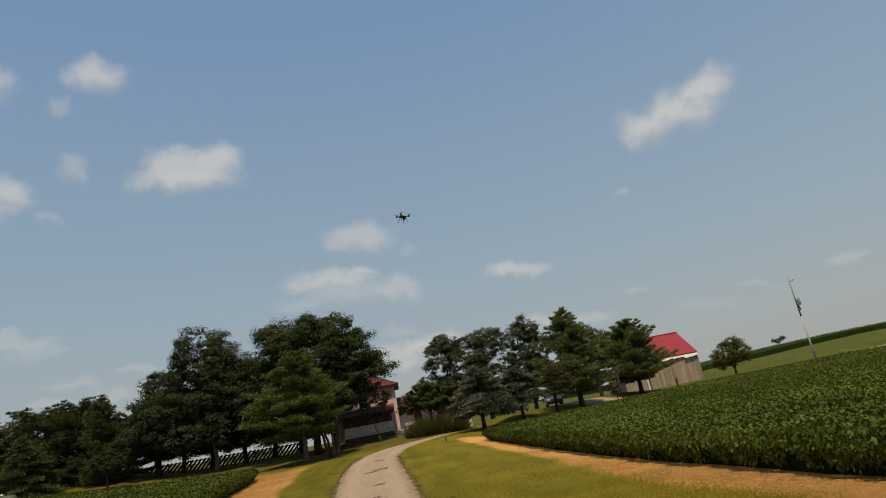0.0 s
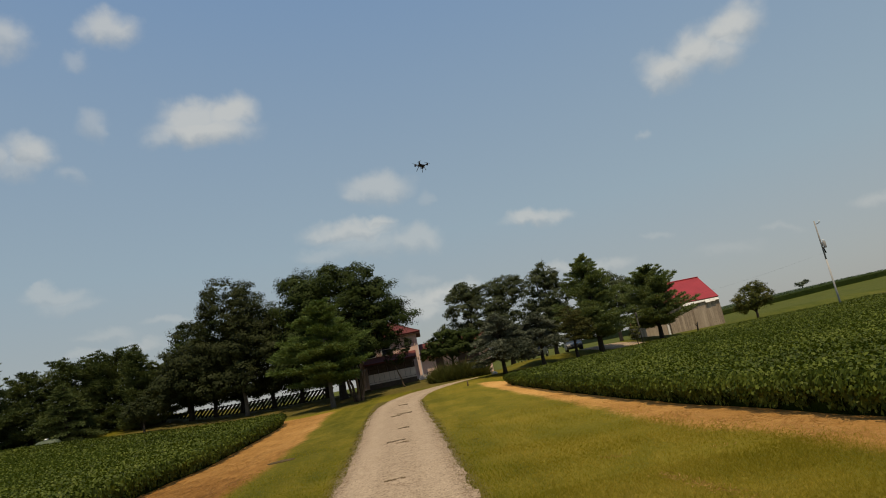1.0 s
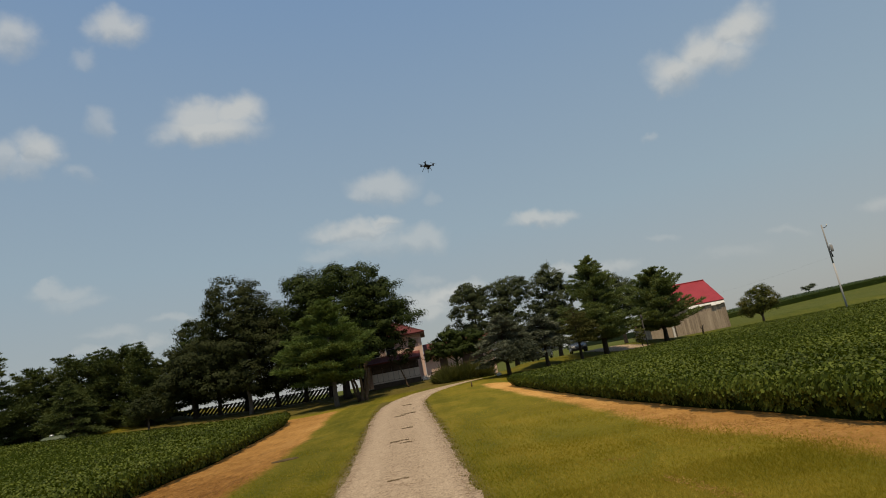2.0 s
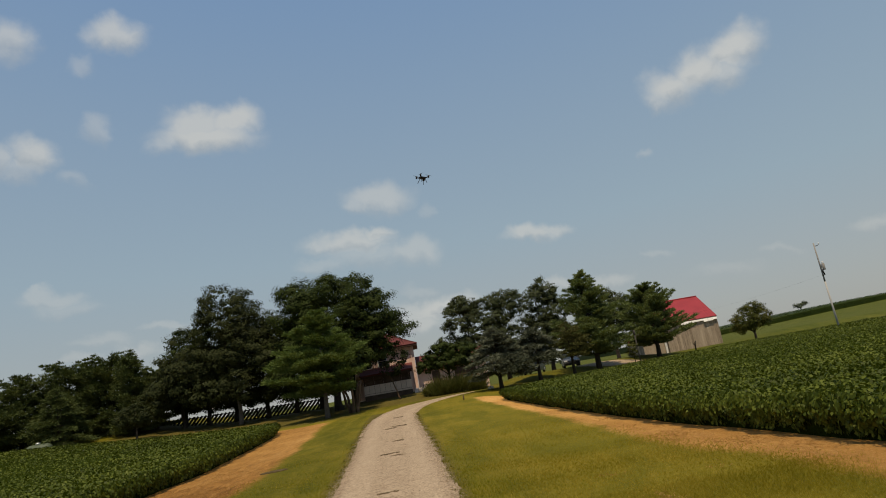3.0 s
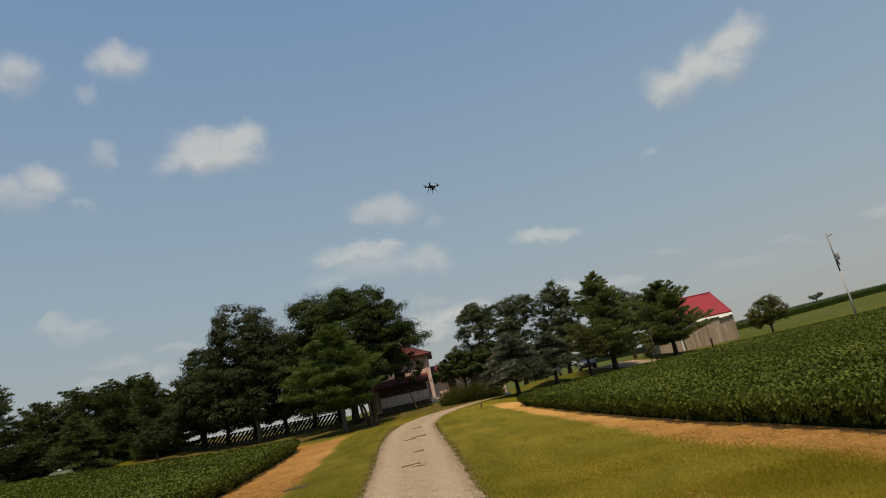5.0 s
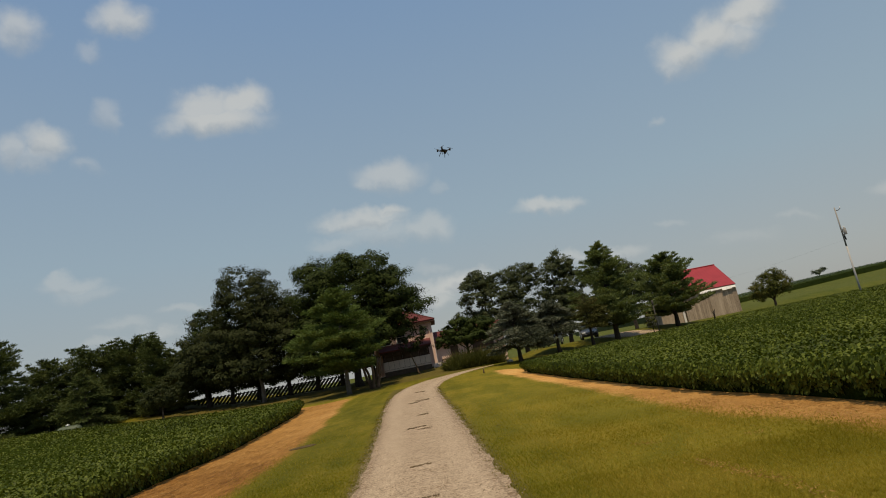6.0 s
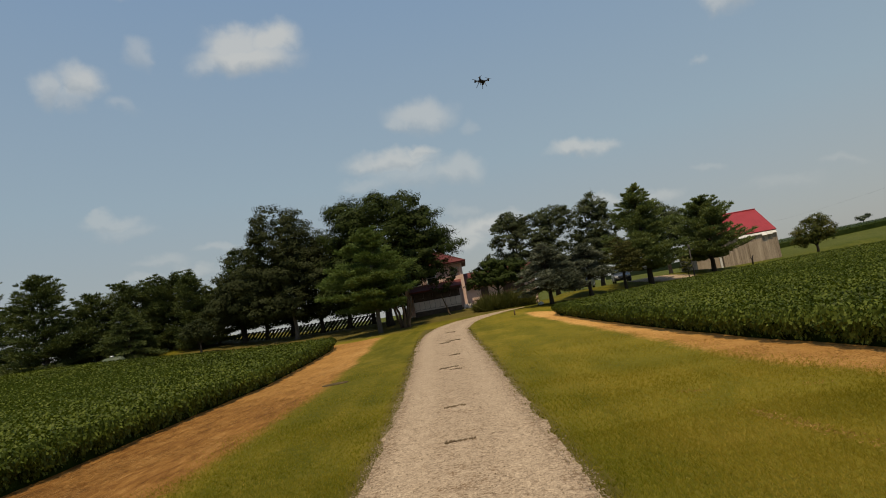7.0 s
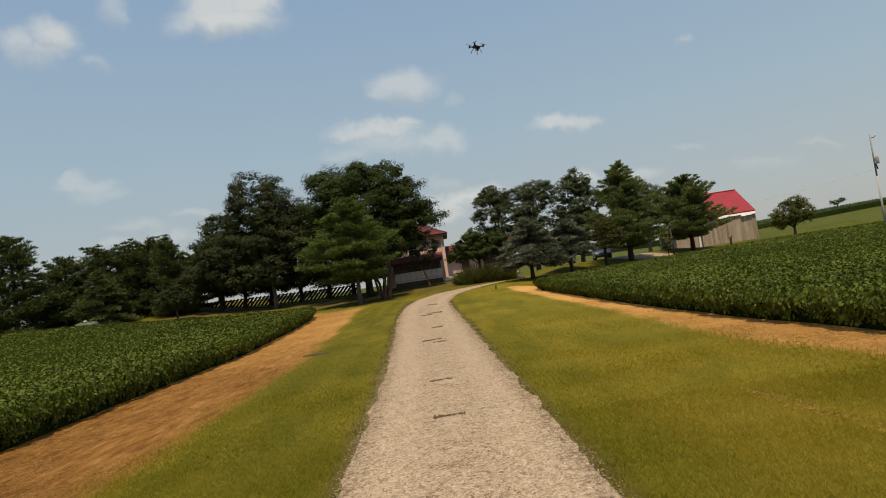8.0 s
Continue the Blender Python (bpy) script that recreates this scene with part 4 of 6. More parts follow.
def broadleaf(name, x, y, trunk_h, trunk_r, lobes, leaves, leaf, leaf_mat, bark, seed, label, group="", stems=1, lean=(0.0, 0.0), clump=0.9, gaps=0.0, sink=0.0, bare=0):
    """A leafy tree. lobes: rounded masses of the crown, by centre over the base and half sizes."""
    rng, rr = np.random.default_rng(seed), random.Random(seed)
    tree = thing(name, x, y, gz(x, y) - sink, 0, label, "tree", group)
    lob = [np.array(l, float) for l in lobes]
    top = Vector((lean[0], lean[1], trunk_h))
    for s in range(stems):
        off = Vector((0, 0, -0.15)) if stems == 1 else Vector((0.32 * math.cos(2.4 * s), 0.32 * math.sin(2.4 * s), -0.15))
        tip = top + (Vector((0, 0, 0)) if stems == 1 else Vector((0.9 * math.cos(2.4 * s), 0.9 * math.sin(2.4 * s), rr.uniform(-0.3, 0.3))))
        pts = branch_path(off, tip, 0.0, rr, 6, 0.10)
        rad = [trunk_r * k for k in (1.45, 1.08, 0.96, 0.88, 0.8, 0.7)]
        link("trunk", tube_mesh("trunk", pts, rad, bark, 10), tree)
    for l in lob:
        end = Vector(l[:3]) + Vector((0, 0, 0.25 * l[5]))
        start = top.lerp(Vector((0, 0, trunk_h * 0.6)), rr.random() * 0.5)
        pts = branch_path(start, end, 0.10, rr, 6, 0.2)
        r0 = trunk_r * rr.uniform(0.42, 0.6)
        link("limb", tube_mesh("limb", pts, [r0 * k for k in (1.0, 0.82, 0.66, 0.5, 0.34, 0.15)], M_BARK, 7), tree)
    # each lobe is covered with puffs, each puff with clumps, each clump with leaves
    area = np.array([(l[3] * l[4]) ** 0.8 + (l[3] * l[5]) ** 0.8 + (l[4] * l[5]) ** 0.8 for l in lob]) ** 1.25
    share = area / area.sum()
    cards = []
    for l, s in zip(lob, share):
        rad, puff = l[3:6], clump * 1.05
        n_p = max(6, int(1.75 * (4.2 * (rad[0] * rad[1] + rad[0] * rad[2] + rad[1] * rad[2])) / (math.pi * puff ** 2)))
        d = unit(rng.normal(size=(n_p, 3)))
        rho = np.where(rng.random(n_p) < 0.84, rng.uniform(0.74, 0.98, n_p), rng.uniform(0.25, 0.74, n_p))[:, None]
        pc = l[:3] + d * rho * rad * np.clip(1 - 0.35 * puff / rad, 0.5, 1.0)
        pr = puff * rng.uniform(0.62, 1.15, n_p)
        keep = rng.random(n_p) >= gaps
        pc, pr, d = pc[keep], pr[keep], d[keep]
        j = np.repeat(np.arange(len(pc)), 11)
        e = unit(rng.normal(size=(len(j), 3)) + d[j] * 0.8 + np.array([0, 0, 0.45]))
        cc = pc[j] + e * (pr[j] * rng.uniform(0.5, 1.0, len(j)))[:, None] * np.array([1.1, 1.1, 0.72])
        cr = pr[j] * rng.uniform(0.24, 0.46, len(j))
        ok = cc[:, 2] > trunk_h * 0.36
        cc, cr, e = cc[ok], cr[ok], e[ok]
        if not len(cc):
            continue
        k = np.maximum(3, (leaves * s * cr ** 2 / (cr ** 2).sum()).astype(int))
        idx = np.repeat(np.arange(len(cc)), k)
        q = unit(rng.normal(size=(len(idx), 3)))
        pos = cc[idx] + q * (rng.random(len(idx)) ** 0.4 * cr[idx])[:, None] * np.array([1.15, 1.15, 0.7])
        nrm = q * 0.32 + e[idx] * 1.05 + np.array([0, 0, 0.3]) + rng.normal(0, 0.12, q.shape)
        cards.append(leaf_cards(rng, pos, nrm, leaf * 0.9, leaf * 0.7, None, 0.12))
    link("crown", quads("crown", np.concatenate(cards), leaf_mat), tree)
    for b in range(bare):
        a0 = Vector(lob[b % len(lob)][:3])
        a1 = a0 + Vector((rr.uniform(-0.5, 0.5), rr.uniform(-0.5, 0.5), lob[b % len(lob)][5] * rr.uniform(1.15, 1.35)))
        link("bare_twig", tube_mesh("bare_twig", branch_path(a0, a1, 0, rr, 5, 0.2), [0.05, 0.04, 0.03, 0.02, 0.01], bark, 5), tree)
    return tree


def conifer(name, x, y, high, half, clear, leaf_mat, bark, seed, label, group="", shape=0.9, rise=0.15, droop=0.0, per_m=5.0, tuft=0.42, needles=16, needle=0.30, trunk_r=0.18, ragged=0.2, layer=0.0, blunt=0.06, sink=0.0, brush=0.35, skirt=0.62):
    """A needle tree: whorls of boughs round a straight trunk, each bough set with tufts of needles."""
    rng, rr = np.random.default_rng(seed), random.Random(seed)
    tree = thing(name, x, y, gz(x, y) - sink, 0, label, "tree", group)
    pts = branch_path((0, 0, -0.15), (0, 0, high * 0.97), 0, rr, 7, 0.03)
    link("trunk", tube_mesh("trunk", pts, [trunk_r * k for k in (1.3, 1.0, 0.8, 0.6, 0.42, 0.24, 0.06)], bark, 9), tree)
    n_b = int((high - clear) * per_m)
    cen, rads, outs = [], [], []
    wood_v, wood_f = [], []
    for i in range(n_b):
        t = (i + rr.random()) / n_b
        z = clear + (high - clear) * t
        if layer:
            z = clear + (high - clear) * min(1, (round(t * layer) + rr.uniform(-0.34, 0.34)) / layer)
            t = max(0.0, min(1.0, (z - clear) / (high - clear)))
        reach = half * (blunt + (1 - blunt) * (1 - t) ** shape) * min(1.0, skirt + 3.2 * t)
        reach *= 1 + rr.uniform(-ragged, ragged * 0.6)
        a = rr.uniform(0, 2 * math.pi)
        ux, uy = math.cos(a), math.sin(a)
        lift = rise * reach * (0.4 + t)
        steps = max(3, int(reach / (tuft * 0.62)))
        prev = None
        for k in range(steps + 1):
            u = k / steps
            px, py = ux * reach * u, uy * reach * u
            pz = z + lift * (0.5 * u + 0.5 * u * u) - droop * reach * u * u + rr.uniform(-0.08, 0.08)
            if u > 0.22:
                spread = (0.10 + 0.30 * (1 - abs(u - 0.6))) * reach * 0.55
                for side in ((0,) if reach < 0.8 else (-1, 0, 1)):
                    sx = side * spread * rr.uniform(0.5, 1.1)
                    cen.append((px - uy * sx, py + ux * sx, pz - abs(side) * 0.06 * reach * (0.3 + droop)))
                    rads.append(tuft * rr.uniform(0.7, 1.2) * (0.75 if t > 0.85 else 1.0))
                    outs.append((ux - uy * side * 0.5, uy + ux * side * 0.5, rise * 0.8 - droop * u))
            if prev is not None and reach > 0.7 and k <= steps * 0.8:
                b0 = len(wood_v)
                r0 = 0.035 * (1 - u * 0.7)
                for q in (prev, (px, py, pz)):
                    wood_v += [(q[0] - uy * r0, q[1] + ux * r0, q[2]), (q[0] + uy * r0, q[1] - ux * r0, q[2]), (q[0], q[1], q[2] + r0 * 1.6)]
                wood_f += [(b0, b0 + 3, b0 + 4, b0 + 1), (b0 + 1, b0 + 4, b0 + 5, b0 + 2), (b0 + 2, b0 + 5, b0 + 3, b0)]
            prev = (px, py, pz)
    for k in range(10):
        cen.append((rr.uniform(-0.12, 0.12), rr.uniform(-0.12, 0.12), high - k * 0.14))
        rads.append(tuft * 0.55)
        outs.append((rr.uniform(-1, 1), rr.uniform(-1, 1), 1.0))
    cen, rads, outs = np.array(cen), np.array(rads), unit(np.array(outs))
    idx = np.repeat(np.arange(len(cen)), needles)
    n = len(idx)
    q = unit(rng.normal(size=(n, 3)) * np.array([1, 1, 0.6]) + outs[idx] * 0.75 + np.array([0, 0, brush]))
    pos = cen[idx] + q * rads[idx][:, None] * rng.uniform(0.15, 0.85, (n, 1)) * np.array([1, 1, 0.62])
    along = q + outs[idx] * 0.6 + np.array([0, 0, brush * 0.6])
    nrm = np.cross(along, rng.normal(size=(n, 3))) + np.array([0, 0, 0.5])
    link("crown", quads("crown", leaf_cards(rng, pos, nrm, needle * 1.15, needle * 0.24, along, 0.1), leaf_mat), tree)
    if wood_v:
        tagged(link("bough_wood", mesh_of("bough_wood", wood_v, wood_f, bark), tree), kind="stuff")
    return tree


# grove by the house
broadleaf("oak_tree", -7.7, 61.6, 4.2, 0.36, [(0.9, 0, 9.0, 5.0, 4.6, 5.0), (-2.7, 0.5, 9.9, 3.3, 3.7, 3.9), (4.4, -0.6, 8.0, 3.2, 3.6, 2.9), (6.0, -0.8, 6.6, 2.2, 2.6, 2.0), (-3.2, -0.9, 6.1, 3.0, 3.2, 2.4), (3.2, -1.2, 10.4, 2.6, 2.8, 3.0), (0.3, 0, 11.5, 2.8, 2.8, 1.6), (-2.4, 0, 11.2, 2.2, 2.8, 1.9), (4.9, -0.9, 9.0, 2.4, 2.8, 2.4), (0.4, -1.6, 4.8, 3.8, 2.8, 2.0), (-3.3, -1.4, 3.7, 2.8, 2.4, 1.7), (3.0, -0.8, 5.7, 2.4, 2.2, 1.3), (4.4, -1.0, 4.9, 2.0, 1.6, 1.05)], 80000, 0.23, M_OAK, M_BARK, 21, "broad dark green oak with a dense domed crown beside the house", clump=1.22)
broadleaf("maple_tree", -17.8, 63.2, 3.4, 0.21, [(-1.4, 0, 8.2, 4.2, 4, 4.2), (-0.6, 0, 11.4, 3.0, 3, 3.2), (1.4, 0.5, 10.6, 2.5, 3, 3.4), (2.4, 0, 6.2, 3.0, 3, 2.8), (-4.0, 0.3, 5.6, 3.0, 3, 2.4), (-2.8, -0.4, 3.6, 3.4, 3, 1.6), (1.8, -0.6, 3.6, 3.2, 2.6, 1.7), (-6.2, 0.5, 4.8, 2.4, 2.4, 2.2), (-5.0, 0.3, 7.2, 2.6, 2.6, 2.8), (3.6, 0.5, 7.8, 2.4, 2.4, 3.0), (-8.0, 0.6, 4.0, 2.0, 2.2, 1.8)], 68000, 0.22, M_MAPLE, M_BARKLIGHT, 22, "grey-green maple with a pale trunk above the soybeans", clump=1.1)
broadleaf("maple_tree", -24.6, 66.5, 3.0, 0.20, [(0, 0, 5.2, 2.6, 2.5, 2.8), (-1.4, 0, 4.2, 2.0, 2, 1.8), (1.8, 0, 6.0, 2.4, 2.4, 2.6)], 14000, 0.27, M_MAPLE, M_BARK, 23, "smaller dark maple at the end of the grove", clump=0.8, gaps=0.08)
for k, (tx, ty, th, r, sd) in enumerate([(-25.4, 69.4, 3.0, 0.20, 30), (-22.4, 68.0, 3.2, 0.22, 31), (-19.8, 69.0, 3.4, 0.24, 32), (-16.2, 68.2, 3.4, 0.24, 33), (-13.2, 68.6, 3.4, 0.26, 34), (-10.6, 69.5, 3.4, 0.24, 35), (-7.2, 71.5, 3.0, 0.22, 36)]):
    broadleaf("shade_tree", tx, ty, th, r, [(0, 0, 6.2, 2.7, 2.6, 2.4), (0.6, 0, 8.4, 2.2, 2.2, 2.4), (-1.0, -0.6, 2.9, 2.6, 2.2, 1.5), (1.2, -0.4, 2.5, 2.6, 2.0, 1.2)], 16000, 0.25, M_OAK, M_BARK, sd, "dark shade tree with a bare lower trunk in the grove", "shade trees of the grove", clump=0.9)
conifer("pine_tree", -7.6, 53.0, 9.0, 4.8, 2.1, M_LITLAWNPINE, M_BARKLIGHT, 41, "bright green white pine with layered boughs on the lawn", shape=0.82, rise=0.24, per_m=15, tuft=0.60, needles=36, needle=0.27, trunk_r=0.19, layer=7, blunt=0.14, ragged=0.34, brush=0.45)
broadleaf("clump_tree", -5.6, 55.2, 2.6, 0.13, [(-0.6, 0.4, 4.2, 1.6, 1.6, 1.4), (0.5, 0.6, 4.7, 1.2, 1.3, 1.1), (-0.2, 0.6, 5.4, 1.4, 1.4, 1.2)], 8000, 0.24, M_OAK, M_BARKTAN, 42, "small tree with several tan stems at the lawn's edge", stems=5, clump=0.7)
broadleaf("crape_tree", -1.5, 60.5, 2.2, 0.07, [(-0.5, 0, 3.2, 1.2, 1.0, 1.0), (0.5, 0, 4.0, 0.9, 0.8, 0.8)], 1500, 0.20, M_MAPLE, M_BARKTAN, 43, "thin leaning young tree in front of the porch", lean=(-0.7, 0), clump=0.45, gaps=0.3)

# dark evergreens along the west field
west = "evergreens along the west field"
conifer("pine_tree", -42.6, 60.5, 9.9, 4.6, 0.0, M_PINE, M_BARK, 51, "tall dark white pine behind the soybeans", west, skirt=0.95, shape=0.62, rise=0.3, per_m=14, tuft=0.62, needles=14, needle=0.34, trunk_r=0.26, ragged=0.3)
conifer("pine_tree", -53, 64, 12.0, 5.5, 0.05, M_PINE, M_BARK, 52, "tall dark white pine behind the soybeans", west, skirt=0.95, shape=0.62, rise=0.3, per_m=14, tuft=0.62, needles=14, needle=0.34, trunk_r=0.26, ragged=0.3)
conifer("pine_tree", -40.2, 65, 6.7, 4.6, 0.05, M_PINE, M_BARK, 53, "lower dark pine with a ragged top in the tree row", west, skirt=0.95, shape=0.6, rise=0.35, per_m=15, tuft=0.58, needles=14, needle=0.34, ragged=0.35, blunt=0.2)
conifer("pine_tree", -36.4, 67, 7.2, 4.6, 0.05, M_PINE, M_BARK, 54, "bushy dark pine in the tree row", west, skirt=0.95, shape=0.5, rise=0.4, per_m=15, tuft=0.58, needles=14, needle=0.34, ragged=0.35, blunt=0.25)
conifer("pine_tree", -32.6, 68, 7.5, 4.6, 0.05, M_PINE, M_BARK, 55, "bushy dark pine in the tree row", west, skirt=0.95, shape=0.5, rise=0.4, per_m=15, tuft=0.58, needles=14, needle=0.34, ragged=0.35, blunt=0.25)
conifer("spruce_tree", -34.6, 61.5, 5.6, 3.7, 0.05, M_PINE, M_BARK, 56, "squat dark spruce with boughs to the ground", west, skirt=0.95, shape=0.75, rise=0.0, brush=0.1, droop=0.18, per_m=14, tuft=0.5, needles=18, needle=0.27)
conifer("spruce_tree", -29.0, 65, 7.6, 2.4, 0.05, M_PINE, M_BARK, 57, "narrow dark cedar rising from the tree row", west, skirt=0.95, shape=0.55, rise=0.5, per_m=12, tuft=0.5, needles=18, needle=0.28, blunt=0.2)
conifer("pine_tree", -28.0, 68, 6.2, 3.2, 0.05, M_PINE, M_BARK, 58, "small dark pine at the end of the row", west, skirt=0.95, shape=0.6, rise=0.35, per_m=9, tuft=0.55, needles=18, needle=0.33, blunt=0.2)
broadleaf("apple_tree", -26.4, 59.6, 1.2, 0.11, [(0, 0, 2.4, 1.7, 1.6, 1.2), (-0.9, 0, 2.0, 1.1, 1.0, 0.8), (0.9, 0, 2.2, 1.1, 1.0, 0.9)], 5000, 0.17, M_MAPLE, M_BARK, 59, "low bronze-green fruit tree by the west field", clump=0.5)

# trees between drive and barn
broadleaf("dogwood_tree", 3.55, 60.5, 1.9, 0.13, [(-1.9, 0, 2.7, 1.4, 1.5, 0.7), (-0.6, 0, 3.5, 2.0, 1.7, 0.8), (1.3, 0, 3.7, 2.0, 1.7, 0.9), (0.0, 0, 4.2, 1.7, 1.4, 0.6), (2.4, 0, 3.0, 1.5, 1.4, 1.0), (0.3, -0.8, 2.7, 2.2, 1.2, 0.6)], 22000, 0.19, M_OAK, M_BARK, 61, "low spreading dark green tree beside the house", clump=0.5)
broadleaf("cottonwood_tree", 7.5, 76, 5.4, 0.24, [(-0.8, 0, 8.8, 2.4, 2.0, 2.4), (1.1, 0, 7.2, 2.2, 1.8, 2.4), (-2.4, 0, 6.0, 1.8, 1.5, 1.3), (-0.2, 0, 10.4, 1.8, 1.4, 1.3), (0.2, 0, 5.0, 2.8, 1.8, 1.6)], 26000, 0.22, M_GREYLEAF, M_BARK, 62, "thin-crowned grey-green tree with gaps between branches", "tall trees behind the spruces", clump=0.7, gaps=0.10, bare=2)
broadleaf("cottonwood_tree", 11.8, 77, 5.0, 0.26, [(-0.8, 0, 8.8, 2.6, 2.2, 2.6), (1.2, 0, 9.6, 2.2, 2.0, 2.0), (0.4, 0, 6.0, 3.2, 2.2, 2.4), (0, 0, 4.2, 2.6, 1.8, 1.6)], 28000, 0.22, M_GREYLEAF, M_BARK, 63, "grey-green tree with an open crown behind the spruces", "tall trees behind the spruces", clump=0.75, gaps=0.06)
broadleaf("cottonwood_tree", 17.3, 76, 5.2, 0.24, [(-0.7, 0, 8.4, 2.5, 2.0, 3.0), (0.6, 0, 10.6, 1.8, 1.5, 1.9), (1.2, 0, 7.4, 2.2, 1.8, 2.6), (0.2, 0, 5.6, 3.0, 2.0, 1.8), (0, 0, 4.0, 2.6, 1.8, 1.6)], 28000, 0.22, M_GREYLEAF, M_BARK, 64, "grey-green tree with dead twigs standing above its crown", "tall trees behind the spruces", clump=0.7, gaps=0.06, bare=5)
conifer("spruce_tree", 7.4, 52.2, 5.2, 3.3, 1.35, M_SPRUCE, M_BARK, 65, "silvery blue spruce with a lifted skirt beside the field", shape=0.72, rise=0.05, brush=0.1, droop=0.20, per_m=24, tuft=0.40, needles=26, needle=0.23, trunk_r=0.17)
conifer("spruce_tree", 11.6, 56, 4.8, 2.7, 1.85, M_SPRUCE, M_BARK, 66, "blue spruce with a rounded top beside the drive", shape=0.6, rise=0.05, brush=0.1, droop=0.20, per_m=24, tuft=0.40, needles=26, needle=0.23, trunk_r=0.17, blunt=0.12)
conifer("cedar_tree", 15.0, 56.6, 5.0, 2.5, 1.75, M_JUNIPER, M_BARK, 67, "brownish cedar with a thinning crown by the parked cars", shape=0.7, rise=0.12, droop=0.05, per_m=13, tuft=0.40, needles=17, needle=0.22, trunk_r=0.15)
conifer("pine_tree", 18.4, 60.2, 9.8, 4.4, 1.4, M_LITEASTPINE, M_BARK, 68, "tall dark pine towering over the cedars", shape=0.95, rise=0.42, per_m=17, tuft=0.46, needles=22, needle=0.29, trunk_r=0.24, ragged=0.36, brush=0.4)
broadleaf("hackberry_tree", 25.0, 74, 4.0, 0.22, [(0, 0, 6.4, 2.8, 2.2, 2.4), (-0.8, 0, 7.8, 2.2, 1.8, 1.6), (1.6, 0, 5.4, 2.2, 1.8, 2.0)], 16000, 0.20, M_GREYLEAF, M_BARK, 69, "rounded grey-green tree between the pines", clump=0.7)
conifer("pine_tree", 27.0, 66.2, 7.8, 4.4, 1.3, M_LITEASTPINE, M_BARK, 70, "dark layered pine in front of the barn", shape=0.62, rise=0.40, per_m=18, tuft=0.48, needles=23, needle=0.29, trunk_r=0.22, ragged=0.42, brush=0.4)
broadleaf("sapling", 22.4, 61, 0.8, 0.05, [(0, 0, 1.5, 0.6, 0.6, 0.9)], 1200, 0.13, M_SHRUB, M_BARK, 71, "small green sapling at the field's far corner", clump=0.35)
broadleaf("apple_tree", 38.3, 66.3, 1.5, 0.16, [(0, 0, 3.0, 2.0, 1.9, 1.4), (-1.2, 0, 2.7, 1.3, 1.3, 1.2), (1.2, 0, 3.0, 1.3, 1.2, 1.2), (0.5, 0, 4.0, 1.3, 1.2, 0.8), (-1.7, 0, 1.9, 0.7, 0.8, 0.6)], 11000, 0.15, M_YELLOWLEAF, M_BARK, 72, "round olive-green fruit tree beside the barn", clump=0.45)
broadleaf("far_tree", 157, 240, 3.4, 0.3, [(-0.9, 0, 4.7, 1.4, 1.4, 1.2), (1.1, 0, 5.2, 1.4, 1.4, 0.9)], 900, 0.5, M_HAZEDWOOD, M_BARK, 73, "lone hazy tree on the hill", clump=1.1, sink=0.9)

# house plants
def perennials(x, y, half, high, blades, seed, label):
    """A loose clump of long arching leaves and stalks."""
    rng = np.random.default_rng(seed)
    c = thing("perennial_clump", x, y, None, 0, label, "garden plant", "garden plants before the house")
    r, a = half * np.sqrt(rng.random(blades)), rng.uniform(0, 6.283, blades)
    root = np.stack([r * np.cos(a), r * np.sin(a) * 0.6, np.full(blades, -0.03)], 1)
    out = np.stack([np.cos(a), np.sin(a), np.zeros(blades)], 1) * rng.uniform(0.0, 0.5, (blades, 1)) + rng.normal(0, 0.35, (blades, 3))
    h = high * rng.uniform(0.45, 1.1, (blades, 1)) * (1 - 0.4 * (r / half)[:, None])
    mid = root + out * h * 0.5 + np.array([0, 0, 1]) * h * 0.62
    tip = root + out * h * 1.1 + np.array([0, 0, 1]) * h * 0.95
    s = unit(np.cross(tip - root, rng.normal(size=(blades, 3)))) * 0.022
    v = np.concatenate([np.stack([root - s, root + s, mid + s, mid - s], 1), np.stack([mid - s, mid + s, tip + s * 0.2, tip], 1)])
    link("leaves", quads("leaves", v, M_SHRUB), c)
    return c


for k, (sx, sy, sr, sh) in enumerate([(2.7, 58.3, 1.3, 1.25), (4.3, 58.5, 1.4, 1.45), (1.9, 58.9, 1.0, 1.1), (5.6, 58.6, 1.1, 1.25), (2.5, 59.5, 1.2, 1.4), (3.9, 59.4, 1.2, 1.6)]):
    perennials(sx, sy, sr, sh, 2400, 81 + k, "tall loose green perennials in the bed before the house")


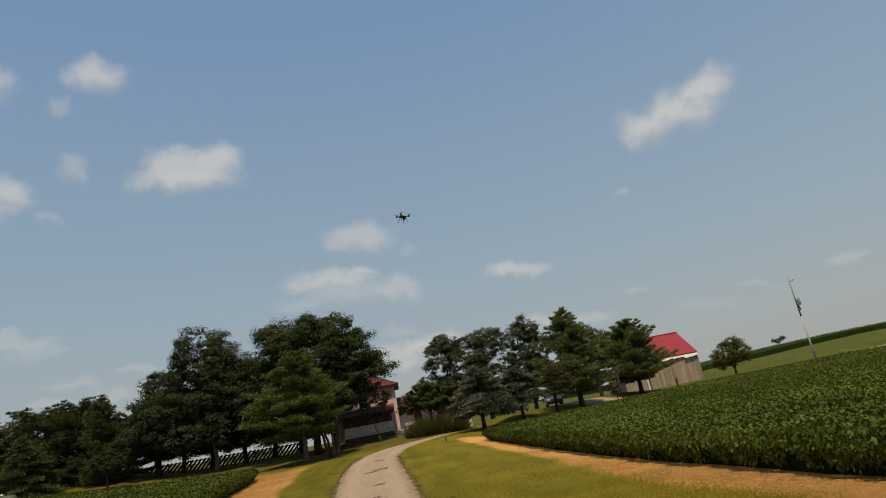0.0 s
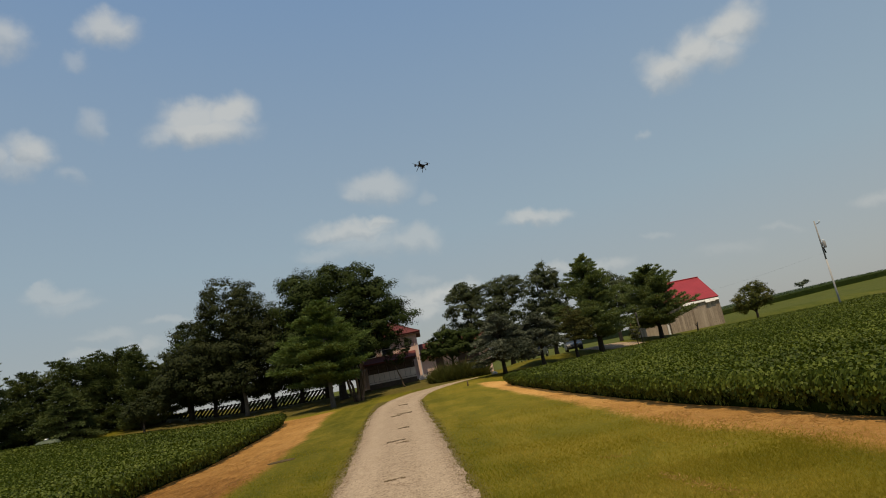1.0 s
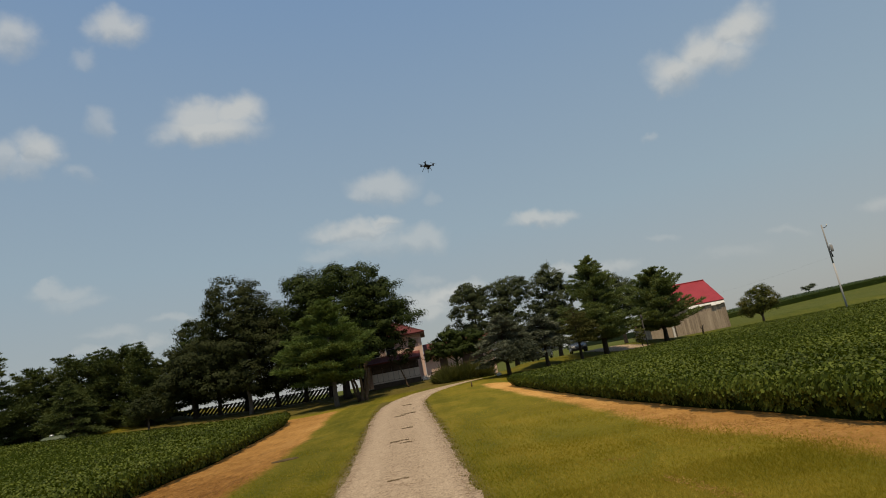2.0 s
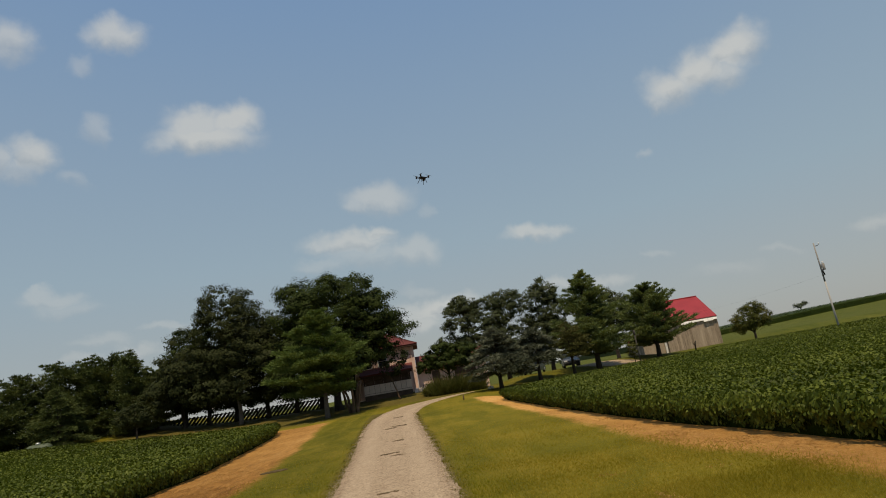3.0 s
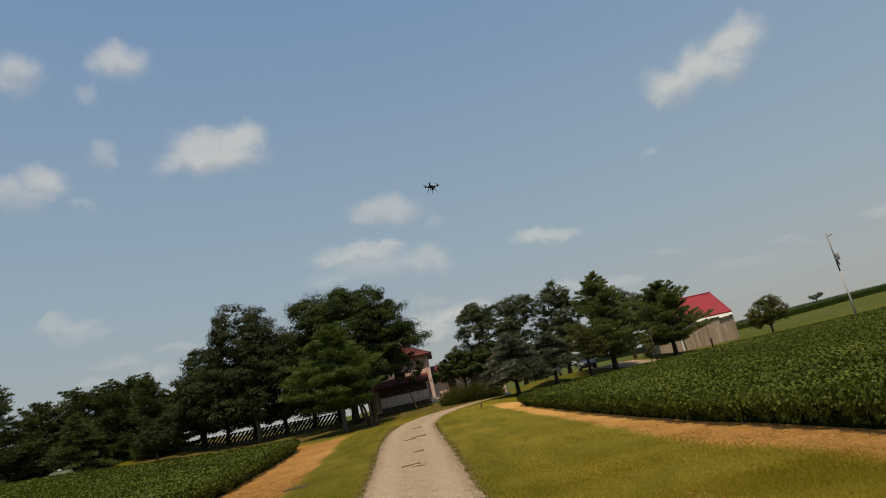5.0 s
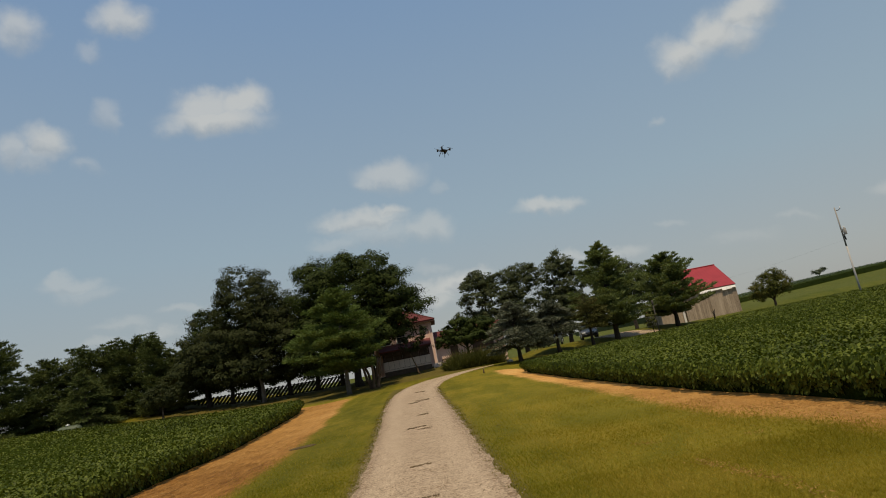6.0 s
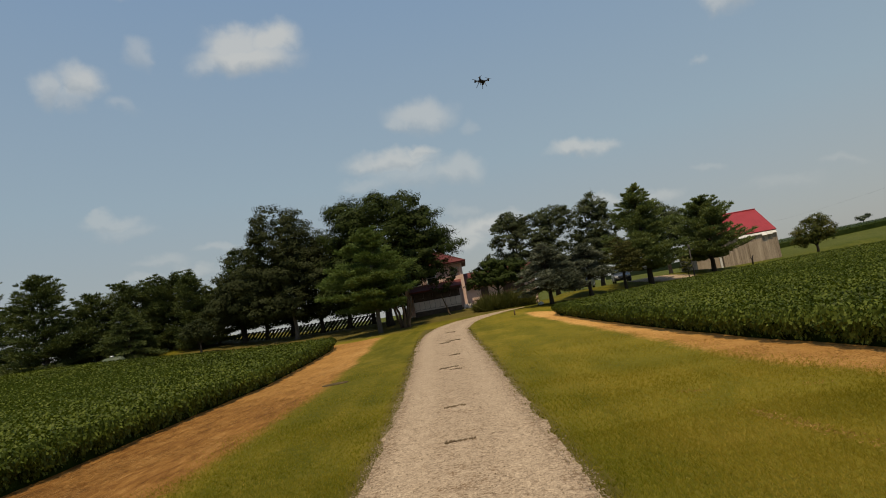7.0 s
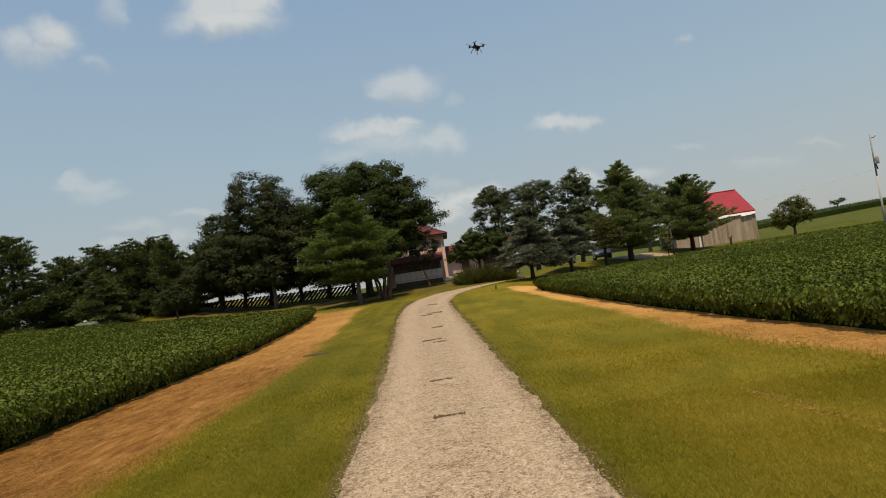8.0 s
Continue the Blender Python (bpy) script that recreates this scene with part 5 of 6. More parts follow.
# ---- buildings ----
def gable_boards(parent, x0, x1, y, z0, top_of, board=0.24, seed=1):
    """Upright boards side by side, each its own width and a little proud or shy."""
    rr = random.Random(seed)
    x = x0
    while x < x1 - 0.05:
        w = min(board * rr.uniform(0.8, 1.25), x1 - x)
        d = rr.uniform(0.0, 0.014)
        drop = rr.uniform(0.0, 0.10)
        ta, tb = top_of(x), top_of(x + w)
        bm = bmesh.new()
        vs = [bm.verts.new(v) for v in ((x + 0.008, y - d, z0 + drop), (x + w - 0.008, y - d, z0 + drop), (x + w - 0.008, y - d, tb), (x + 0.008, y - d, ta), (x + 0.008, y + 0.03, z0 + drop), (x + w - 0.008, y + 0.03, z0 + drop), (x + w - 0.008, y + 0.03, tb), (x + 0.008, y + 0.03, ta))]
        for f in ((0, 1, 2, 3), (7, 6, 5, 4), (0, 4, 5, 1), (1, 5, 6, 2), (2, 6, 7, 3), (3, 7, 4, 0)):
            bm.faces.new([vs[i] for i in f])
        part("board", bm, M_BARNWOOD, parent)
        x += w


def barn():
    b = thing("barn", 34.95, 74, 0.64, -1.0, "weathered grey board barn with a bright red steel roof", "barn")
    hx, dep, eave, ridge = 3.4, 8.4, 3.75, 6.75
    front = box("front_wall", b, M_DARKWOOD, -hx, hx, 0.04, 0.16, 0, eave, label="grey board wall")
    gable_boards(front, -hx, hx, 0.03, 0.0, lambda x: eave - 0.02, 0.26, 4)
    for sx, nm in ((-hx, "gable_wall"), (hx - 0.12, "gable_wall")):
        bm = bmesh.new()
        prof = [(0.16, 0), (dep, 0), (dep, eave), (dep / 2 + 0.08, ridge - 0.1), (0.16, eave)]
        a = [bm.verts.new((sx, p[0], p[1])) for p in prof]
        c = [bm.verts.new((sx + 0.12, p[0], p[1])) for p in prof]
        bm.faces.new(a)
        bm.faces.new(c[::-1])
        for i in range(5):
            bm.faces.new((a[i], c[i], c[(i + 1) % 5], a[(i + 1) % 5]))
        bmesh.ops.recalc_face_normals(bm, faces=bm.faces[:])
        part(nm, bm, M_BARNWOOD, b)
    box("back_wall", b, M_BARNWOOD, -hx + 0.13, hx - 0.13, dep, dep + 0.12, 0, eave)
    o, mid = 0.06, dep / 2 + 0.06
    slope = (ridge - eave) / mid
    roof = slab("roof", b, M_REDROOF, [(-hx - o, -o, eave - o * slope + 0.08), (hx + o, -o, eave - o * slope + 0.08), (hx + o, mid, ridge + 0.08), (-hx - o, mid, ridge + 0.08)], 0.06, "bright red steel roof")
    slab("roof", b, M_REDROOF, [(hx + o, dep + o, eave - o * slope + 0.08), (-hx - o, dep + o, eave - o * slope + 0.08), (-hx - o, mid, ridge + 0.08), (hx + o, mid, ridge + 0.08)], 0.06)
    # standing ribs of the roof sheets and the ridge cap
    n = 16
    for k in range(n + 1):
        x = -hx - o + 0.04 + (2 * hx + 2 * o - 0.08) * k / n
        slab("roof_rib", roof, M_REDROOF, [(x - 0.02, -o, eave - o * slope + 0.088), (x + 0.02, -o, eave - o * slope + 0.088), (x + 0.02, mid, ridge + 0.088), (x - 0.02, mid, ridge + 0.088)], 0.03)
    link("ridge_cap", tube_mesh("ridge_cap", [(-hx - o, mid, ridge + 0.10), (hx + o, mid, ridge + 0.10)], [0.09, 0.09], M_REDROOF, 8), b)
    # white flaking band under the eave, sloped outward only to catch more sun
    rr = random.Random(9)
    x = -hx
    while x < hx - 0.1:
        w = min(rr.uniform(0.3, 0.9), hx - x)
        h = rr.uniform(0.16, 0.40) * (0.75 if x > 2.4 else 1.0)
        slab("eave_board", b, M_WHITE, [(x + 0.01, -0.06, eave - 0.10), (x + w - 0.01, -0.06, eave - 0.10), (x + w - 0.01, -0.06 - h * 0.5, eave - 0.12 - h), (x + 0.01, -0.06 - h * 0.5, eave - 0.12 - h)], 0.04, "flaking white eave band tilted to catch the sun")
        x += w
    box("barn_door", b, M_BARNWOOD, -0.2, 1.5, -0.045, 0.012, 0.12, 2.7, 0.01, "closed board door")
    for dx in (-0.2, 1.4):
        box("door_rail", b, M_BARNWOOD, dx, dx + 0.10, -0.07, -0.045, 0.12, 2.7)
    # lower wing on the west end
    w = box("lean_to", b, M_BARNWOOD, -6.4, -3.45, 0.5, 6.5, 0, 2.4, label="low grey side shed")
    slab("lean_to_roof", b, M_REDROOF, [(-6.7, 0.2, 2.4), (-3.45, 0.2, 3.2), (-3.45, 6.8, 3.2), (-6.7, 6.8, 2.4)], 0.08)
    box("lean_to_post", b, M_WHITE, -3.72, -3.46, 0.30, 0.48, 0, 2.5, 0.01, "white corner post")
    return b


barn()


def window(parent, x, z, w, h, y, mat=M_WHITE):
    """A sash window with casing, sill and two panes on a wall that faces -y."""
    win = part("window", frame_bm(x, z, w, h, y, 0.09), mat, parent, "white window casing")
    box("pane", win, M_GLASS, x - w / 2, x + w / 2, y - 0.012, y - 0.004, z, z + h / 2 - 0.02)
    box("pane", win, M_GLASS, x - w / 2, x + w / 2, y - 0.012, y - 0.004, z + h / 2 + 0.02, z + h)
    box("meeting_rail", win, mat, x - w / 2, x + w / 2, y - 0.035, y - 0.003, z + h / 2 - 0.02, z + h / 2 + 0.02)
    box("sill", win, mat, x - w / 2 - 0.14, x + w / 2 + 0.14, y - 0.12, y, z - 0.14, z - 0.092, 0.008)
    return win


def frame_bm(x, z, w, h, y, t):
    bm = bmesh.new()
    box_bm(bm, x - w / 2 - t, x - w / 2, y - 0.05, y, z - t, z + h + t)
    box_bm(bm, x + w / 2, x + w / 2 + t, y - 0.05, y, z - t, z + h + t)
    box_bm(bm, x - w / 2, x + w / 2, y - 0.05, y, z + h, z + h + t)
    box_bm(bm, x - w / 2, x + w / 2, y - 0.05, y, z - t, z)
    return bm


def hip_roof(parent, x0, x1, y0, y1, z, high, over, mat, label):
    """Four sloping planes with thickness over a rectangular plan."""
    x0, x1, y0, y1 = x0 - over, x1 + over, y0 - over, y1 + over
    run = (y1 - y0) / 2
    ym = (y0 + y1) / 2
    ra, rb = Vector((x0 + run, ym, z + high)), Vector((x1 - run, ym, z + high))
    a, b, c, d = Vector((x0, y0, z)), Vector((x1, y0, z)), Vector((x1, y1, z)), Vector((x0, y1, z))
    slab("roof", parent, mat, [a, b, rb, ra], 0.12, label)
    slab("roof", parent, mat, [b, c, rb], 0.12)
    slab("roof", parent, mat, [c, d, ra, rb], 0.12)
    slab("roof", parent, mat, [d, a, ra], 0.12)
    bm = bmesh.new()
    box_bm(bm, x0, x1, y0, y1, z - 0.22, z - 0.13)
    part("soffit", bm, M_DARKWOOD, parent)
    for p, q in ((a, ra), (b, rb), (c, rb), (d, ra), (ra, rb)):
        link("hip_cap", tube_mesh("hip_cap", [p, q], [0.06, 0.06], mat, 6), parent)


def house():
    h = thing("house", -5.05, 66.6, 1.36, 0, "two-storey buff house with dull red roofs and a front porch", "house")
    x0, x1, y0, y1, top = -1.2, 5.4, 0.0, 7.0, 5.3
    box("wall", h, M_STUCCO, x0, x1, y0, y1, 0, top, 0.02, "pinkish buff siding")
    box("foundation", h, M_PORCH, x0 - 0.05, x1 + 0.05, y0 - 0.05, y1 + 0.05, -1.0, 0.30)
    hip_roof(h, x0, x1, y0, y1, top + 0.1, 2.0, 0.5, M_REDSHINGLE, "dull red shingle roof")
    for wx in (0.2, 1.9):
        window(h, wx, 3.5, 0.9, 1.2, y0)
    for wx in (0.2, 1.2):
        window(h, wx, 1.4, 0.9, 1.3, y0)
    box("corner_board", h, M_STUCCO, x1 - 0.16, x1 + 0.02, y0 - 0.03, y0 - 0.003, 0.3, top)
    box("downpipe", h, M_STUCCO, x1 - 0.34, x1 - 0.25, y0 - 0.12, y0 - 0.03, 0.3, top, 0.02)
    # porch
    pw0, pw1, pd = -0.2, 4.75, -2.9
    slab("porch_roof", h, M_REDSHINGLE, [(pw0 - 0.3, pd - 0.35, 2.75), (pw1 + 0.3, pd - 0.35, 2.75), (pw1 + 0.3, y0, 3.45), (pw0 - 0.3, y0, 3.45)], 0.14, "dull red porch roof")
    box("porch_fascia", h, M_DARKWOOD, pw0 - 0.2, pw1 + 0.2, pd - 0.30, pd - 0.22, 2.42, 2.62)
    deck = box("porch_deck", h, M_PORCH, pw0, pw1, pd, y0 - 0.06, 0.66, 0.80)
    rr = random.Random(3)
    n = 9
    for k in range(n):
        xa = pw0 + (pw1 - pw0) * k / n
        box("skirt_board", deck, M_PORCH, xa + 0.012, xa + (pw1 - pw0) / n - 0.012, pd - 0.05 - rr.uniform(0, 0.01), pd - 0.02, 0.84, 1.66)
    # flat dark panel painting the shade under the deck
    box("crawl_space", deck, M_SCREENSHADE, pw0, pw1, pd + 0.02, pd + 0.06, -0.6, 0.65)
    for k in range(6):
        px = pw0 + 0.1 + (pw1 - pw0 - 0.2) * k / 5
        box("porch_post", h, M_DARKWOOD, px - 0.07, px + 0.07, pd + 0.02, pd + 0.16, 0.80, 2.62, 0.01, "dark porch post")
    box("porch_rail", h, M_DARKWOOD, pw0, pw1, pd - 0.06, pd + 0.01, 1.665, 1.73)
    # screens made dark: the porch's shaded inside is put into their colour
    for k in range(5):
        sx = pw0 + 0.1 + (pw1 - pw0 - 0.2) * k / 5
        box("porch_screen", h, M_SCREENSHADE, sx + 0.08, sx + (pw1 - pw0 - 0.2) / 5 - 0.08, pd + 0.075, pd + 0.085, 0.82, 2.60, 0, "insect screen painted with the porch's inner shade")
    for k in range(5):
        box("porch_screen_bar", h, M_DARKWOOD, pw0 + 0.1 + 0.95 * k + 0.08, pw0 + 0.1 + 0.95 * (k + 1) - 0.08, pd + 0.05, pd + 0.07, 2.1, 2.16)
    door = box("door", h, M_DARKWOOD, 2.2, 3.1, y0 - 0.05, y0 - 0.003, 0.80, 2.75, 0.01, "dark front door")
    link("door_knob", tube_mesh("door_knob", [(2.3, y0 - 0.12, 1.75), (2.3, y0 - 0.05, 1.75)], [0.035, 0.02], M_STEEL, 8), door)
    for k in range(3):
        box("porch_step", h, M_PORCH, 4.9, 6.1, pd + 0.3 + 0.3 * k, pd + 0.62 + 0.3 * k, -0.6, 0.30 + 0.17 * k, 0.01)
    return h


house()


def garage():
    g = thing("garage", 5.25, 70.5, 1.60, 0, "low buff garage wing with a red roof and dark doors", "garage")
    x0, x1, y0, y1, top = -4.86, 3.2, 0, 7.0, 2.30
    box("wall", g, M_STUCCO, x0, x1, y0, y1, -0.9, top, 0.02)
    slab("roof", g, M_REDSHINGLE, [(x0, y0 - 0.5, top - 0.05), (x1 + 0.4, y0 - 0.5, top - 0.05), (x1 + 0.4, 3.5, top + 1.75), (x0, 3.5, top + 1.75)], 0.12, "dull red roof")
    slab("roof", g, M_REDSHINGLE, [(x1 + 0.4, y1 + 0.5, top - 0.05), (x0, y1 + 0.5, top - 0.05), (x0, 3.5, top + 1.75), (x1 + 0.4, 3.5, top + 1.75)], 0.12)
    for k in range(2):
        bm = bmesh.new()
        for sx in (x0 + 0.002, x1 - 0.12):
            a = [bm.verts.new((sx + d, yy, zz)) for d in (0, 0.1) for yy, zz in ((0.1, top), (6.9, top), (3.5, top + 1.6))]
            bm.faces.new(a[:3])
            bm.faces.new(a[3:][::-1])
        if k == 0:
            part("gable", bm, M_STUCCO, g)
        else:
            bm.free()
    box("door", g, M_DARKWOOD, -3.2, -2.3, -0.06, -0.003, -0.2, 1.95, 0.01, "dark side door")
    d = box("garage_door", g, M_DARKWOOD, -0.6, 1.9, -0.06, -0.003, -0.35, 1.95, 0.01, "dark garage door")
    for k in range(4):
        box("door_panel", d, M_DARKWOOD, -0.5, 1.8, -0.085, -0.06, -0.27 + 0.55 * k, 0.20 + 0.55 * k, 0.008)
    # dark handrail beside the bed
    r = thing("handrail", 2.2, 60.8, None, 0, "dark wooden handrail by the garden bed", "handrail")
    box("top_rail", r, M_DARKWOOD, -1.4, 1.6, -0.04, 0.04, 0.88, 0.96)
    box("lower_rail", r, M_DARKWOOD, -1.4, 1.6, -0.03, 0.03, 0.35, 0.41)
    for k in range(4):
        box("post", r, M_DARKWOOD, -1.4 + k * 0.97, -1.3 + k * 0.97, -0.05, 0.05, -0.1, 0.88)
    return g


garage()


# ---- yard things ----
def slat_fence():
    f = thing("slat_fence", -20.5, 71.0, 1.6, 1.5, "long dark fence of slanted slats behind the grove", "fence")
    f.rotation_euler.y = radians(1.6)
    L = 9.2
    bm = bmesh.new()
    box_bm(bm, -0.112, 0.112, -0.012, 0.012, 0.0, 1.62)
    bmesh.ops.transform(bm, matrix=Matrix.Rotation(radians(42), 4, "Y"), verts=bm.verts[:])
    slat = part("slat", bm, M_FENCE, f)
    x = -L
    slat.location = (x, 0, 0.12)
    while x < L:
        x += 0.44
        o = new("slat", slat.data)
        o.parent = f
        o.location = (x, 0.0, 0.12)
    for z in (0.16, 1.18):
        box("fence_rail", f, M_FENCE, -L, L + 0.9, 0.014, 0.06, z, z + 0.09)
    for k in range(9):
        px = -L + 2 * L * k / 8
        box("fence_post", f, M_FENCE, px - 0.06, px + 0.06, 0.061, 0.18, -0.4, 1.36, 0.01)


slat_fence()


def wheel(parent, x, y, r=0.33):
    t = link("wheel", tube_mesh("wheel", [(x, y - 0.11, r), (x, y - 0.08, r), (x, y + 0.08, r), (x, y + 0.11, r)], [r * 0.9, r, r, r * 0.9], M_RUBBER, 20), parent)
    s = -1 if y < 0 else 1
    link("rim", tube_mesh("rim", [(x, y + s * 0.10, r), (x, y + s * 0.118, r)], [r * 0.66, r * 0.60], M_STEEL, 16), t)


def car(x, y, rz, paint, label, high=1.5, suv=False):
    """A parked car: shaped body, dark glasshouse, four wheels, lamps."""
    c = thing("car", x, y, gz(x, y) + 0.03, rz, label, "car")
    L, W = 4.3, 1.76
    h0, belt = 0.22, 0.92 if not suv else 1.02
    side = [(-2.15, 0.42), (-2.10, 0.80), (-1.95, belt), (-1.10, belt + 0.03), (0.75, belt), (1.75, 0.84), (2.10, 0.66), (2.15, 0.40), (2.02, h0), (-2.02, h0)]
    bm = bmesh.new()
    rows = []
    for yy, sc, dz in ((-W / 2, 0.97, 0), (-W / 2 + 0.07, 1.0, 0.03), (W / 2 - 0.07, 1.0, 0.03), (W / 2, 0.97, 0)):
        rows.append([bm.verts.new((px * sc, yy, pz + (dz if pz > 0.6 else 0))) for px, pz in side])
    n = len(side)
    for a, b in zip(rows, rows[1:]):
        for i in range(n):
            bm.faces.new((a[i], a[(i + 1) % n], b[(i + 1) % n], b[i]))
    bm.faces.new(rows[0][::-1])
    bm.faces.new(rows[-1])
    bmesh.ops.recalc_face_normals(bm, faces=bm.faces[:])
    body = part("body", bm, paint, c)
    back = -2.02 if suv else -1.72
    cab = [(-1.98, belt), (back + 0.12, high - 0.10), (-1.1, high), (0.1, high - 0.02), (0.55, high - 0.22), (1.15, belt)]
    bm = bmesh.new()
    lo = [bm.verts.new((px, -W / 2 + 0.07 + 0.16 * (pz - belt) / (high - belt), pz)) for px, pz in cab]
    hi = [bm.verts.new((px, W / 2 - 0.07 - 0.16 * (pz - belt) / (high - belt), pz)) for px, pz in cab]
    k = len(cab)
    for i in range(k):
        bm.faces.new((lo[i], lo[(i + 1) % k], hi[(i + 1) % k], hi[i]))
    bm.faces.new(lo[::-1])
    bm.faces.new(hi)
    bmesh.ops.recalc_face_normals(bm, faces=bm.faces[:])
    part("cabin", bm, M_GLASS, c, "dark car windows")
    slab("roof", c, paint, [(back + 0.16, -0.70, high + 0.015), (0.12, -0.70, high + 0.015), (0.12, 0.70, high + 0.015), (back + 0.16, 0.70, high + 0.015)], 0.05)
    for sy in (-1, 1):
        for xa, xb in ((-1.98, back + 0.14), (-0.55, -0.5), (1.13, 0.45)):
            link("pillar", tube_mesh("pillar", [(xa, sy * (W / 2 - 0.07), belt), (xb, sy * (W / 2 - 0.22), high - 0.03)], [0.045, 0.04], paint, 6), c)
        box("tail_light", c, M_TAIL, -2.16, -2.02, sy * 0.62 - 0.16, sy * 0.62 + 0.16, 0.72, 0.90, 0.02, "red tail light")
        box("headlight", c, M_HEAD, 1.98, 2.13, sy * 0.62 - 0.18, sy * 0.62 + 0.18, 0.60, 0.74, 0.02, "clear headlight")
        box("mirror", c, paint, 0.72, 0.86, sy * (W / 2 + 0.07) - 0.08, sy * (W / 2 + 0.07) + 0.08, belt + 0.02, belt + 0.15, 0.02)
        for wx in (-1.32, 1.36):
            wheel(c, wx, sy * (W / 2 - 0.10))
    box("rear_bumper", c, paint, -2.22, -2.05, -0.80, 0.80, 0.36, 0.56, 0.04)
    box("front_bumper", c, M_BLACK, 2.05, 2.20, -0.78, 0.78, 0.28, 0.50, 0.04)
    box("number_plate", c, M_WHITE, -2.235, -2.222, -0.16, 0.16, 0.62, 0.74)


car(17.2, 66.6, -100, M_CARGREY, "grey hatchback parked on the gravel pad")
car(13.1, 66.6, -112, M_CARBLUE, "navy blue car parked under the trees", 1.55, True)


def utility_pole():
    p = thing("utility_pole", 43.6, 60.0, None, 0, "bleached wooden utility pole with a transformer can", "utility pole")
    link("lower_pole", tube_mesh("lower_pole", [(0, 0, -0.3), (0, 0, 5.3)], [0.10, 0.078], M_POLE, 12), p, "sun-bleached lower half")
    link("upper_pole", tube_mesh("upper_pole", [(0, 0, 5.3), (0, 0, 9.45)], [0.077, 0.062], M_POLEGREY, 12), p, "greyer upper half")
    can = link("transformer", tube_mesh("transformer", [(0.30, -0.05, 6.5), (0.30, -0.05, 6.54), (0.30, -0.05, 7.15), (0.30, -0.05, 7.2)], [0.12, 0.14, 0.14, 0.10], M_POLEGREY, 14), p, "pale grey transformer can")
    for k in (0.24, 0.36):
        link("bushing", tube_mesh("bushing", [(k, -0.05, 7.2), (k, -0.05, 7.4)], [0.035, 0.02], M_WHITE, 8), can)
    box("bracket", p, M_STEEL, 0.08, 0.20, -0.08, 0.0, 6.7, 7.1)
    link("arm", tube_mesh("arm", [(0, 0, 9.1), (0.35, 0, 9.12), (0.55, 0, 9.25)], [0.04, 0.035, 0.03], M_POLEDARK, 8), p)
    link("insulator", tube_mesh("insulator", [(0.55, 0, 9.22), (0.55, 0, 9.45)], [0.05, 0.03], M_WHITE, 8), p)
    link("cutout", tube_mesh("cutout", [(0.12, -0.12, 5.95), (0.05, -0.1, 6.6)], [0.07, 0.05], M_BLACK, 8), p)
    z0 = p.location.z
    a, b = Vector((43.6, 60, z0 + 6.0)), Vector((25.0, 78, 5.6))
    pts = [a.lerp(b, t / 12) - Vector((0, 0, 0.9 * math.sin(math.pi * t / 12))) for t in range(13)]
    w = link("power_line", tube_mesh("power_line", pts, [0.003] * 13, M_BLACK, 5))
    tagged(w, "thin black service cable sagging from the utility pole", "cable")


utility_pole()


def yard_light():
    p = thing("yard_lamp", 22.75, 60.5, None, 0, "slim dark lamp post with a small lantern", "lamp post")
    link("post", tube_mesh("post", [(0, 0, -0.2), (0, 0, 3.0)], [0.07, 0.055], M_POLEDARK, 10), p)
    link("lantern", tube_mesh("lantern", [(0, 0, 3.0), (0, 0, 3.08), (0, 0, 3.38), (0, 0, 3.5)], [0.06, 0.11, 0.12, 0.03], M_POLEDARK, 8), p)
    link("arm", tube_mesh("arm", [(0, 0, 2.85), (0.45, 0, 2.95)], [0.03, 0.025], M_POLEDARK, 6), p)


yard_light()


def tank():
    t = thing("fuel_tank", -34.6, 58.4, 1.45, 8, "pale green round-ended fuel tank behind the soybeans", "tank")
    prof = [(-1.1, 0.05), (-1.05, 0.25), (-0.9, 0.40), (-0.7, 0.46), (0.7, 0.46), (0.9, 0.40), (1.05, 0.25), (1.1, 0.05)]
    link("shell", tube_mesh("shell", [(px, 0, 0.95) for px, _ in prof], [r for _, r in prof], M_TANK, 18), t)
    link("filler_dome", tube_mesh("filler_dome", [(-0.1, 0, 1.38), (-0.1, 0, 1.52), (-0.1, 0, 1.58)], [0.2, 0.2, 0.08], M_STEEL, 12), t)
    for k in (-0.65, 0.65):
        box("cradle", t, M_STEEL, k - 0.08, k + 0.08, -0.32, 0.32, 0.1, 0.62)


tank()


